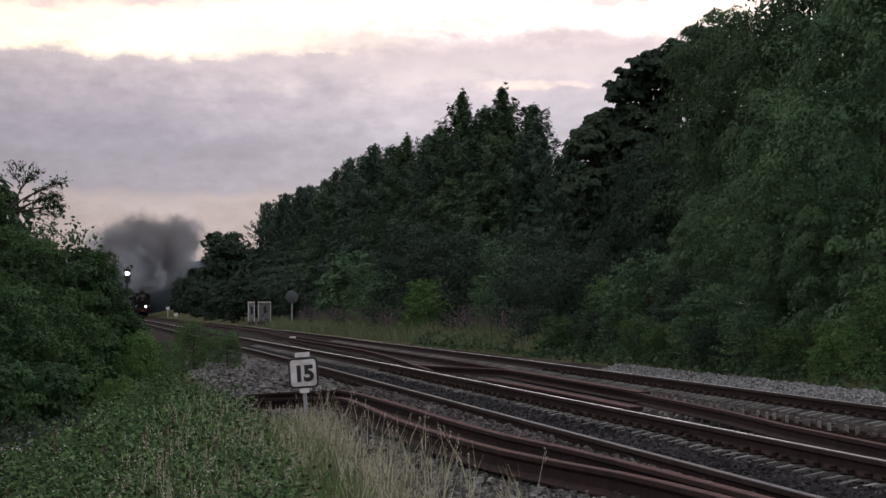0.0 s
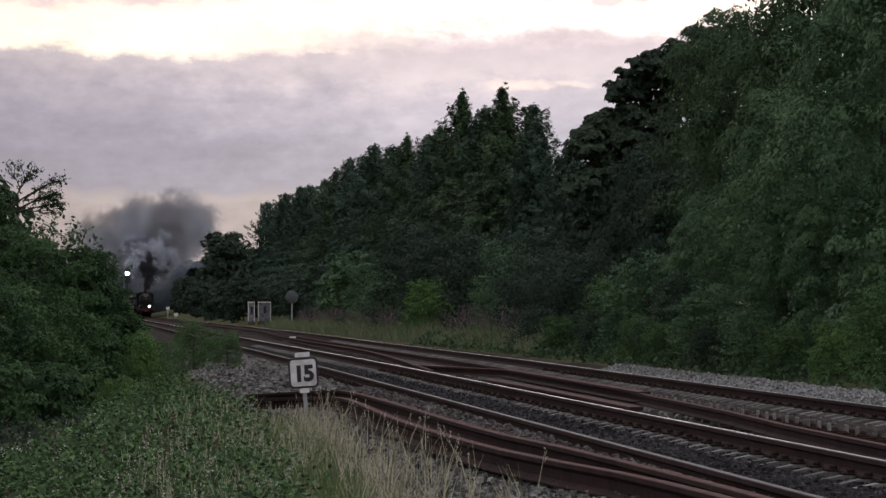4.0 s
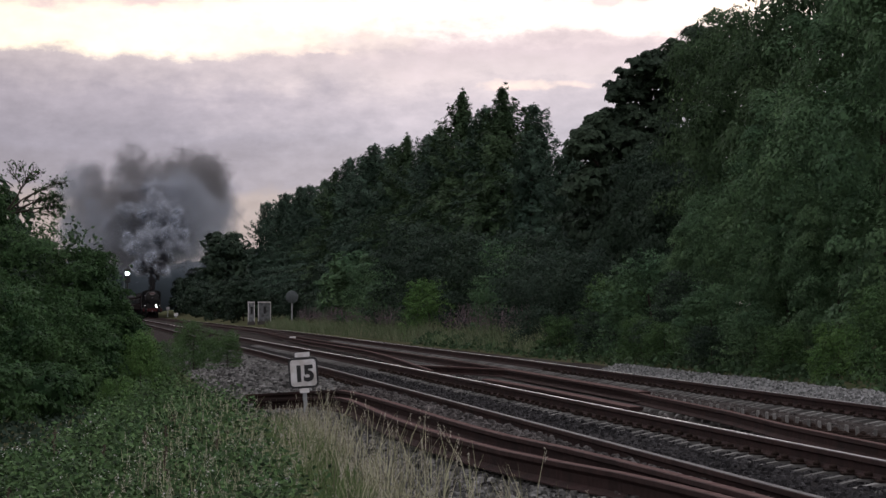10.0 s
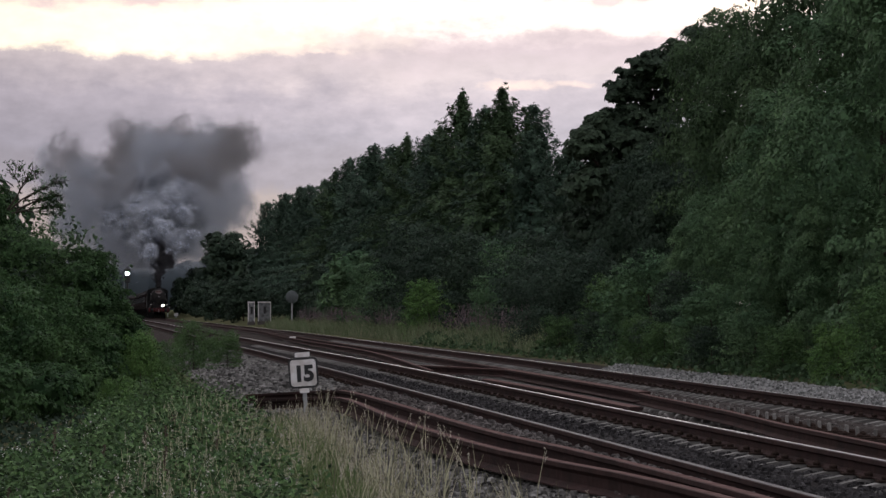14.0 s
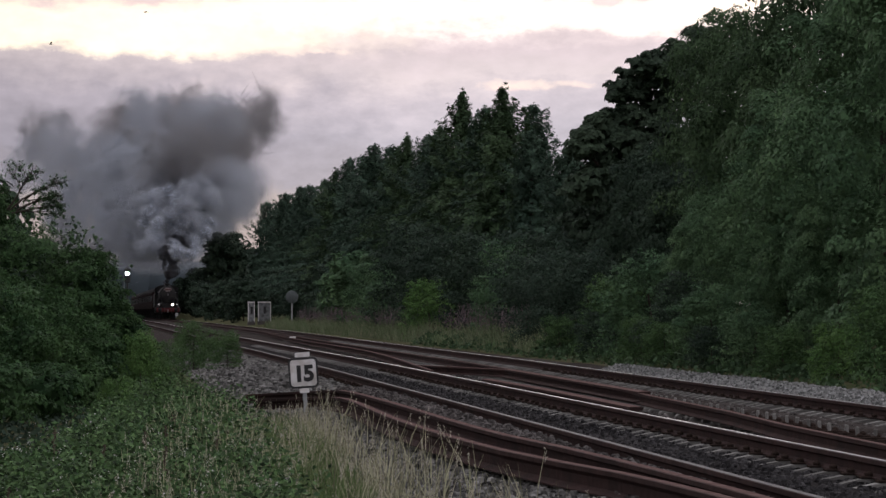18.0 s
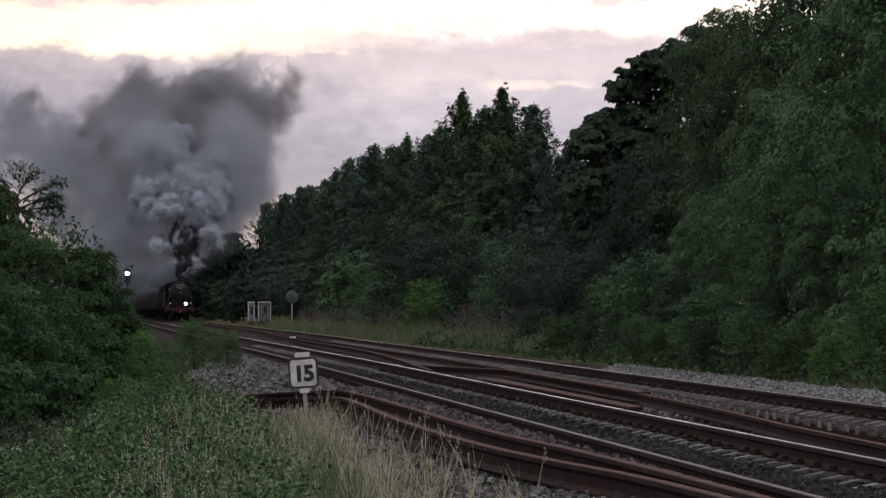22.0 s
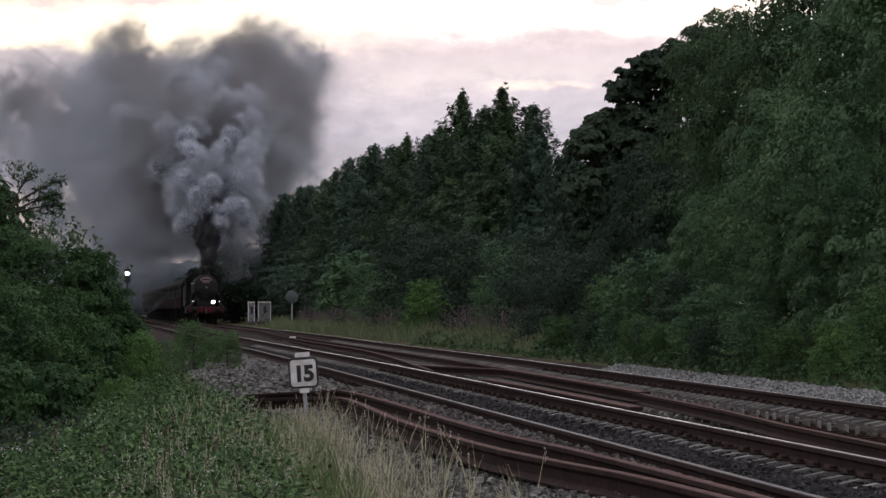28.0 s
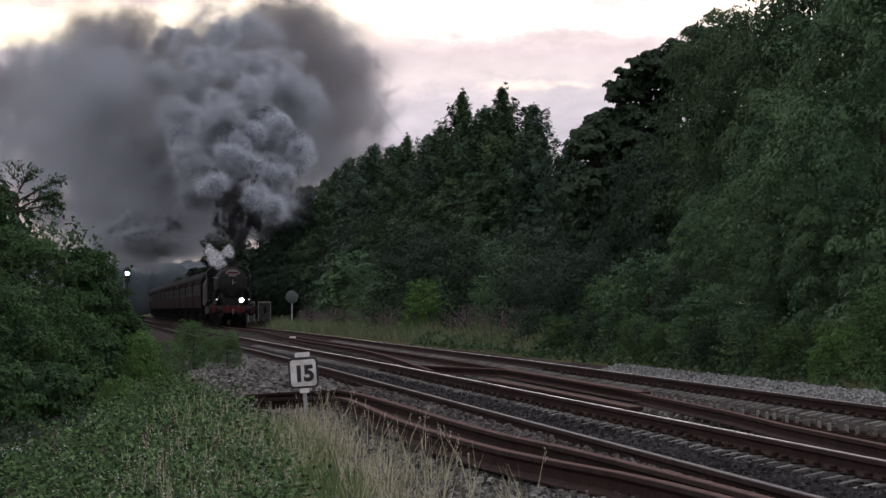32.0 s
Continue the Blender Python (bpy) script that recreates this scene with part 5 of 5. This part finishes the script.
        part("frame_plate", Shape().box(x * 0.45, 5.2, 0.95, 0.04, 9.0, 0.7, 0.0), M_LOCO, root)
        part("connecting_rod", Shape().box(x * 0.86, 5.4, 0.85, 0.05, 5.2, 0.1, 0.01), M_STEEL, root)
        part("slide_bar", Shape().box(x * 0.9, 3.6, 1.2, 0.08, 1.4, 0.08, 0.01), M_STEEL, root)
    part("smokebox_saddle", Shape().box(0, 2.1, 1.6, 1.3, 1.5, 0.8, 0.08), M_LOCO, root)
    # cab
    for x in (-1.0, 1.0):
        cab = part("cab_side", Shape().box(1.28 * x, 10.2, 2.45, 0.05, 1.9, 1.9, 0.0), M_LOCO, root)
        front = part("cab_front", Shape().box(1.02 * x, 9.27, 2.45, 0.46, 0.05, 1.9), M_LOCO, root)
        part("spectacle_window", Shape().box(1.02 * x, 9.24, 3.0, 0.3, 0.03, 0.4, 0.0), M_GLASS, front)
    part("cab_roof", Shape().prism(arch(1.36, 3.3, 0.55, 3.25), 9.2, 11.4), M_LOCO, root)
    big, small = wheel_mesh(0.91, 14), wheel_mesh(0.5, 9)
    for x in (-0.76, 0.76):
        for y in (1.9, 3.85):
            add_wheel(root, small, x, y, 0.5)
        for y in (5.7, 7.85, 10.1):
            add_wheel(root, big, x, y, 0.91)
    # lamps
    for x, m, r, lab in ((0.52, M_LAMP, 0.115, "blazing white electric headlamp"), (-0.98, M_MARKER, 0.04, "small white marker lamp"), (0.98, M_MARKER, 0.04, "small white marker lamp")):
        z = 1.62 if x == 0.52 else 1.66
        b = part("lamp_body", Shape().tube((x, 0.75, z), (x, 0.56, z), r * 1.15, n=14), M_WHITE if r < 0.1 else M_LOCO, root)
        part("lamp_lens", Shape().tube((x, 0.555, z), (x, 0.545, z), r, n=16), m, b, lab)
        part("lamp_iron", Shape().box(x, 0.68, 1.38, 0.04, 0.02, 0.3, 0.0), M_LOCO, b)
    # tender
    part("tender_tank", Shape().prism([(-1.3, 1.3), (1.3, 1.3), (1.3, 2.7), (0.95, 3.25), (-0.95, 3.25), (-1.3, 2.7)], 12.1, 18.9), M_LOCO, root)
    part("coal", coal_shape(), M_BLACK, root, "heaped black coal")
    part("tender_frame", Shape().box(0, 15.5, 1.0, 2.3, 7.0, 0.5, 0.02), M_LOCO, root)
    for x in (-0.76, 0.76):
        for y in (13.3, 15.5, 17.7):
            add_wheel(root, small, x, y, 0.5)
    return root


def headboard():
    out = [(0.42, 3.2), (0.42, 3.3)]
    for k in range(11):
        a = radians(10 + 16 * k)
        out.append((0.4 * math.cos(a), 3.32 + 0.17 * math.sin(a)))
    out += [(-0.42, 3.3), (-0.42, 3.2)]
    return Shape().prism(out[::-1], 0.945, 0.975)


def arch(w, z, rise, base):
    out = [(w, base)]
    for k in range(13):
        a = math.pi * k / 12
        out.append((w * math.cos(a), z + rise * math.sin(a)))
    out.append((-w, base))
    return out[::-1]


def coal_shape():
    s = Shape()
    r = random.Random(8)
    for i in range(40):
        k = r.uniform(0.25, 0.5)
        s.box(r.uniform(-0.7, 0.7), r.uniform(12.8, 16), 3.2 + r.uniform(0, 0.2), k, k, k, 0.08)
    return s


def build_coach():
    root = thing("railway_coach", pose(TRAIN_X, 700, 0), "maroon passenger coach with a grey roof", "coach", "train coaches")
    part("body", Shape().prism([(-1.36, 1.15), (1.36, 1.15), (1.40, 1.9), (1.36, 2.6), (1.30, 3.12), (-1.30, 3.12), (-1.36, 2.6), (-1.40, 1.9)], 0, 19.6), M_MAROON, root)
    part("roof", Shape().prism(arch(1.32, 3.14, 0.62, 3.12), -0.05, 19.65), M_ROOF, root, "grey domed roof")
    for i in range(4):
        part("roof_vent", Shape().box(0.0, 2.5 + 4.8 * i, 3.8, 0.3, 0.35, 0.12, 0.03), M_ROOF, root)
    for x in (-1.40, 1.40):
        for i in range(8):
            w = part("window", Shape().box(x * 0.984, 2.0 + 2.23 * i, 2.38, 0.05, 1.35, 0.72, 0.0), M_GLASS, root)
            part("window_frame", Shape().box(x * 0.988, 2.0 + 2.23 * i, 2.75, 0.05, 1.42, 0.04, 0), M_MAROON, w)
        for y in (0.6, 19.0):
            part("door", Shape().box(x * 0.975, y, 2.1, 0.05, 0.72, 1.8, 0.0), M_MAROON, root)
    part("underframe", Shape().box(0, 9.8, 1.02, 2.3, 19.3, 0.24, 0.02), M_UNDER, root)
    part("corridor_gangway", Shape().box(0, -0.2, 2.2, 1.1, 0.36, 2.1, 0.05), M_UNDER, root)
    # dark boxes added to fill the gap above the rails with shade
    for x in (-1.12, 1.12):
        part("truss_skirt", Shape().box(x, 9.8, 0.62, 0.08, 9.6, 0.62, 0.01), M_UNDER, root, "dark skirt added for the shade under the coach")
    part("battery_box", Shape().box(-1.0, 9, 0.7, 0.5, 1.8, 0.5, 0.03), M_UNDER, root)
    small = Shape().lathe((0, 0, 0), (1, 0, 0), [(-0.07, 0.0), (-0.07, 0.12), (-0.02, 0.15), (-0.02, 0.36), (-0.07, 0.38), (-0.07, 0.46), (0.06, 0.46), (0.07, 0.49), (0.09, 0.49), (0.09, 0.38), (0.03, 0.36), (0.03, 0.15), (0.09, 0.12), (0.09, 0.0)], 20).mesh("wheel", M_LOCO)
    for yb in (2.8, 16.8):
        bog = part("bogie", Shape().box(-1.0, yb, 0.62, 0.1, 3.6, 0.3, 0.03).box(1.0, yb, 0.62, 0.1, 3.6, 0.3, 0.03).box(0, yb, 0.65, 2.0, 0.4, 0.25, 0.03), M_UNDER, root)
    for x in (-0.76, 0.76):
        for y in (1.5, 4.1, 15.5, 18.1):
            ob = new("wheel", small)
            ob.parent = root
            ob.matrix_basis = pose(x, y, 0.46)
    return root


# seconds and the distance of the engine's front along the line
RUN = [(0, 637), (3, 610.5), (6, 582), (9, 551), (12, 517), (14, 491.5), (17, 450), (19, 420.5), (21, 391), (23, 362.5), (25, 335), (28, 294.5), (30, 267.5), (32, 240)]


def run_at(t):
    return float(np.interp(t, [a for a, b in RUN], [b for a, b in RUN]))


# ---------------------------------------------------------------- smoke
def puff_mesh(name, reach, lumps, per, flake, material, seed, loose=0.3, tall=1.0):
    """A rigid billow: round lumps, each covered with soft flakes that lie along its surface."""
    r = np.random.default_rng(seed)
    c = r.normal(size=(lumps, 3))
    c *= reach * r.uniform(0.35, 0.62, (lumps, 1)) / np.linalg.norm(c, axis=1, keepdims=True)
    c[0] = 0
    rad = reach * r.uniform(0.3, 0.48, lumps)
    rad[0] = reach * 0.5
    k = np.repeat(np.arange(lumps), per)
    u = r.normal(size=(len(k), 3))
    u /= np.linalg.norm(u, axis=1, keepdims=True)
    p = c[k] + u * (rad[k] * r.uniform(0.82, 1.04, len(k)))[:, None]
    gap = np.linalg.norm(p[:, None, :] - c[None], axis=2) - 0.8 * rad[None]
    gap[np.arange(len(k)), k] = 1
    out = gap.min(axis=1) > 0
    p, u, k = p[out], u[out], k[out]
    n = len(p)
    u += r.normal(size=(n, 3)) * loose
    u /= np.linalg.norm(u, axis=1, keepdims=True)
    a = np.cross(u, r.normal(size=(n, 3)))
    a /= np.linalg.norm(a, axis=1, keepdims=True)
    b = np.cross(u, a)
    s = (flake * r.uniform(0.65, 1.3, n))[:, None]
    p[:, 2] *= tall
    me = array_mesh(name, np.stack([p + a * s, p + b * s, p - a * s, p - b * s], axis=1).reshape(-1, 3), 4, material)
    uv = me.uv_layers.new(name="flake")
    uv.data.foreach_set("uv", np.tile(np.array([1, 0, 0, 1, -1, 0, 0, -1], dtype=np.float32) * 1.35, n))
    return me


PUFFS = []     # (object, rows) for the smoke
AGES = (0.0, 0.12, 0.25, 0.42, 0.65, 0.95, 1.4, 2.0, 2.8, 4.0, 6.0, 9.0, 13.0, 19.0, 27.0, 40.0)


def blown(te, age, d, spread, power, shear, rise=15.0):
    """Where smoke blown out at te lies when it is age seconds old; d: its way from the plume's middle."""
    y0 = 637 - 9 * te if te < 0 else run_at(te)
    middle = 3.9 + power * (9.0 * (1 - math.exp(-age / 0.8)) + rise * (1 - math.exp(-age / 7.0)))
    wide = 0.22 + 3.6 * power ** 0.5 * (1 - math.exp(-(age / 0.42) ** 1.4)) + power * spread * (1 - math.exp(-age / 8.0))
    x = TRAIN_X + d.x * wide * (1.0 + 1.1 * min(1.0, age / 6.0) if d.x < 0 else 1.0) + 2.2 * (1 - math.exp(-age / 1.6)) + shear * age * 0.6 * max(0.0, d.z)
    y = y0 + 2.1 - 9.0 * (1 - math.exp(-age / 1.2)) + d.y * wide * 0.7
    z = middle + d.z * wide * (0.85 + (-0.25 if d.z > 0 else 0.35) * min(1.0, age / 5.0))
    return Vector((x, y, max(z, 3.9 + min(7.5, 1.5 * age)) + grade(y0)))


def build_smoke():
    root = thing("smoke_plume", pose(0, 0, 0), "billowing grey and black coal smoke from the engine", "smoke", kind="stuff")
    r = random.Random(21)
    soot = [puff_mesh("soot_puff", 0.4, 5, 9, 0.3, M_SMOKE_DARK, s, 0.6, 2.0) for s in (4, 5, 6)]
    sooty = [puff_mesh("soot_puff", 0.8, 5, 9, 0.5, M_SMOKE_DARK, s, 0.8, 1.3) for s in (14, 15)]
    light = [puff_mesh("puff", 1.0, 5, 24, 0.8, M_SMOKE, s, 1.0) for s in (1, 2, 3, 12)]
    mid = [puff_mesh("puff", 1.5, 5, 17, 0.95, M_SMOKE_MID, s, 1.0) for s in (7, 8, 9, 13)]
    steam = [puff_mesh("steam_puff", 0.5, 5, 14, 0.34, M_STEAM, s, 1.0) for s in (10, 11)]
    old = [puff_mesh("wisp", 4.6, 7, 9, 3.3, M_SMOKE_OLD, s, 1.0) for s in (16, 17, 18, 19)]
    brown = [puff_mesh("wisp", 4.2, 7, 9, 3.0, M_SMOKE_BROWN, s, 1.0) for s in (26, 27, 28)]

    def way(power=0.5):
        v = Vector((r.gauss(0, 1), r.gauss(0, 1), r.gauss(0, 1))).normalized()
        return v * r.uniform(0.05, 1) ** power

    def turned(v, age, tilt, ph):
        return pose(v.x, v.y, v.z, 12 * tilt.z * min(age, 9), 14 * tilt.x * min(age, 9), ph + 5 * min(age, 14))

    def close(rows, t, m):
        """Adds the row at t, or its share at the clip's end; says whether the end is reached."""
        if t < 32.0:
            rows.append((t, m))
            return False
        pt, pm = rows[-1]
        if pt < 32.0:
            rows.append((32.0, pm.lerp(m, (32.0 - pt) / (t - pt))))
        return True

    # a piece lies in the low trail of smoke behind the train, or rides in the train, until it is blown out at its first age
    def emit(meshes, name, te, first, d, spread, rise=4.0, shear=0.2, where=None, trail=True):
        ob = new(name, r.choice(meshes))
        ob.parent = root
        ph, rows = r.uniform(0, 360), []
        power = float(np.interp(te, [-4, 2, 8], [0.45, 0.62, 1.0]))
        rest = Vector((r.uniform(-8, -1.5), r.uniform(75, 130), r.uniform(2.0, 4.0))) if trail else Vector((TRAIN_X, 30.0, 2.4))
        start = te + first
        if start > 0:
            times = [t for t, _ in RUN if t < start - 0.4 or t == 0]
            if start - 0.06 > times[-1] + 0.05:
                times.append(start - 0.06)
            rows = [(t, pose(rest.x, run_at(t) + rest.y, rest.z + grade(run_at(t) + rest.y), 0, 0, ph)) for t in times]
        for age in [first] + [a for a in AGES if a > first + 0.02]:
            v = where(te, age, d) if where else blown(te, age, d, spread, power, shear, rise)
            m = turned(v, age, d, ph)
            if te + age <= 0:
                rows = [(0.0, m)]
            elif close(rows, te + age, m):
                break
        if rows[-1][0] < 32.0:
            rows.append((32.0, rows[-1][1]))
        PUFFS.append((ob, rows))

    # soot fills the foot of the plume and is folded into its core as it rises
    def core(te, age, d):
        k = min(1.0, max(0.0, (age - 0.35) / 0.8))
        v = blown(te, age, d * (1 - 0.85 * k), 0.5, 1.0, 0.0, 2.0)
        return v - Vector((0, 0, 2.5 * k))
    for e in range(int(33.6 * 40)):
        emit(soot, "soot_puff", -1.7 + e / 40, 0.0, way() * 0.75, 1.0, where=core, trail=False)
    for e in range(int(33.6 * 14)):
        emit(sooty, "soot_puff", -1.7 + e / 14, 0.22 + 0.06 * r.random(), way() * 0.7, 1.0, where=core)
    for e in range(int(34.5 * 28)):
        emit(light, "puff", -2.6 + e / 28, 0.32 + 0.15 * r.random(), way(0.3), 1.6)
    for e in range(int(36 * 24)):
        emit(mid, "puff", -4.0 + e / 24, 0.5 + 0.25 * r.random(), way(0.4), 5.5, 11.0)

    def valve(te, age, d):
        return Vector((TRAIN_X + (0.45 if d.x > 0.3 else -0.5) - 0.15 * age + 0.3 * d.x * min(2.0, age), run_at(te) + 7.2, 3.8 + 1.0 * min(1.0, age) + grade(run_at(te)) + 0.2 * age))
    for e in range(9):
        emit(steam, "steam_puff", 30.9 + 0.12 * e, 0.0, way(), 0.0, where=valve, trail=False)
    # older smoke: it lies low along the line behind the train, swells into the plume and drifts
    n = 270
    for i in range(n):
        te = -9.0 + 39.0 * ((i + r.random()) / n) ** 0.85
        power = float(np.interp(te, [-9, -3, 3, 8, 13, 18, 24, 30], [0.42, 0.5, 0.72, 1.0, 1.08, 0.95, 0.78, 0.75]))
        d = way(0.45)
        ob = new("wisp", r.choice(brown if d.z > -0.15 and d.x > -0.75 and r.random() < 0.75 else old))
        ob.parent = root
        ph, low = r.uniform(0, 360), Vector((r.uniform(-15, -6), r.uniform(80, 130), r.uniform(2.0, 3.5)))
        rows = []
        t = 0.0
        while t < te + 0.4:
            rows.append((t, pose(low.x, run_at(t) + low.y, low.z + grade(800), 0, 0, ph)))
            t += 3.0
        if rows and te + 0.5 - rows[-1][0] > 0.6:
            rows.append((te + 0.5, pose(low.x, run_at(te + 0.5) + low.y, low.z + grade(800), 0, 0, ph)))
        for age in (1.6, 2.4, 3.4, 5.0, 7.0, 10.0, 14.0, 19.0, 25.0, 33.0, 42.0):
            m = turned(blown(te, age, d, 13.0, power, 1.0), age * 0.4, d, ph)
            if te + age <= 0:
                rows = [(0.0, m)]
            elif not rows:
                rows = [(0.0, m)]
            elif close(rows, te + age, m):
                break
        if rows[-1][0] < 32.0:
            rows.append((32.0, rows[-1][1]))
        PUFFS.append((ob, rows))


# ---------------------------------------------------------------- birds
WINGS = []     # (wing, side) for the beating wings


def build_bird():
    root = thing("bird", pose(0, 0, 0), "small dark bird flying across the dusk sky", "bird", "flying birds")
    part("body", Shape().lathe((-0.11, 0, 0), (1, 0, 0), [(0, 0.0), (0.02, 0.02), (0.08, 0.038), (0.15, 0.03), (0.2, 0.012), (0.22, 0.0)], 12), M_BLACK, root)
    part("tail", Shape().prism([(0.09, 0.004), (0.19, 0.012), (0.19, -0.002), (0.09, -0.008)], -0.025, 0.025), M_BLACK, root)
    for side in (-1, 1):
        w = Shape().add([(-0.05, 0, 0.006), (0.05, 0, 0.006), (0.06, side * 0.11, 0.012), (-0.03, side * 0.11, 0.012), (0.07, side * 0.21, 0.004), (-0.05, 0, -0.006), (0.05, 0, -0.006), (0.06, side * 0.11, 0.004), (-0.03, side * 0.11, 0.004)],
                        [(0, 1, 2, 3), (3, 2, 4), (8, 7, 6, 5), (8, 4, 7), (1, 6, 7, 2), (0, 3, 8, 5), (2, 7, 4), (3, 4, 8)])
        WINGS.append((part("wing", w, M_BLACK, root), side))
    return root


def spot(px, py, y):
    """Place at distance y that lies px to the side and py above the level line, in thousandths of the distance."""
    return pose(px * y / 1000, y, 1.1 + py * y / 1000, 0, 0, 12)


# ---------------------------------------------------------------- build everything
build_ground()
build_rails()
build_hedge()
build_right_trees()
build_far_woods()
build_left_trees()
build_sign()
build_signal()
build_lineside()
LOCO = build_loco()
COACHES = [build_coach()]
for i in range(10):
    COACHES.append(copy_thing(COACHES[0], pose(TRAIN_X, 700 + 20.4 * (i + 1), 0)))
TWIG, TWIG_PTS = twig_shape()
twig = thing("hawthorn_shoot", pose(-1.15, 59.0, 2.5), "gnarled bare shoot standing above the hedge", "branch")
part("branch", TWIG, M_BARK, twig)
crown_part(twig, np.repeat(TWIG_PTS, 7, axis=0) + RNG.normal(size=(len(TWIG_PTS) * 7, 3)) * 0.025, 0.026, M_L_HEDGE)
build_smoke()
BIRDS = [build_bird(), build_bird()]
build_brambles()
build_grass()
build_verge()
build_ballast()
build_sleepers()


def motions():
    """All that moves: the train, its wheels, the smoke and the swaying shoot."""
    walk(LOCO, [(t, pose(TRAIN_X, d, grade(d))) for t, d in RUN])
    for i, c in enumerate(COACHES):
        walk(c, [(t, pose(TRAIN_X, d + 19.9 + 20.4 * i, grade(d + 30 + 20.4 * i))) for t, d in RUN])
    for ob, (x, y, z), r in WHEELS:
        turns = [(k / FPS, math.degrees((637 - run_at(k / FPS)) / r)) for k in range(0, 32 * FPS + 1)]
        walk(ob, [(t, pose(x, y, z, a % 360)) for t, a in turns])
    for ob, rows in PUFFS:
        walk(ob, rows)
    tracks = ([(0, 139.3, 46.6), (14.5, 139.3, 46.6), (15.6, 76.4, 59.4), (16.5, 44.6, 63.1), (16.8, 34.9, 64.4), (17.1, 25.4, 64.7), (17.7, 2.1, 65.6), (18.6, -33.6, 65.9), (19.5, -65.0, 44.4), (32, -66.4, 43.0)],
              [(0, 143.6, 45.1), (14.3, 143.6, 45.1), (15.5, 99.3, 55.9), (16.5, 67.1, 61.4), (16.8, 58.7, 64.0), (17.1, 49.9, 66.4), (17.4, 38.1, 68.9), (18.2, 6.4, 76.1), (19, -30.7, 83.0), (20, -67.9, 55.9), (32, -69.3, 54.4)])
    for bird, rows in zip(BIRDS, tracks):
        walk(bird, [(t, spot(a, b, 233.0)) for t, a, b in rows])
    for k, (wing, side) in enumerate(WINGS):
        beat = [(0.0, pose(0, 0, 0, 10 * side))]
        beat += [(14.0 + 0.08 * i, pose(0, 0, 0, side * (8 + 38 * math.sin(i * 1.3 + k // 2)))) for i in range(80)]
        walk(wing, beat + [(32.0, pose(0, 0, 0, 10 * side))])
    sway = []
    for k in range(33):
        sway.append((float(k), pose(-1.15, 59.0, 2.5, 0, 1.6 * math.sin(k * 1.3) + 1.0 * math.sin(k * 2.9), 0)))
    walk(twig, sway)


motions()
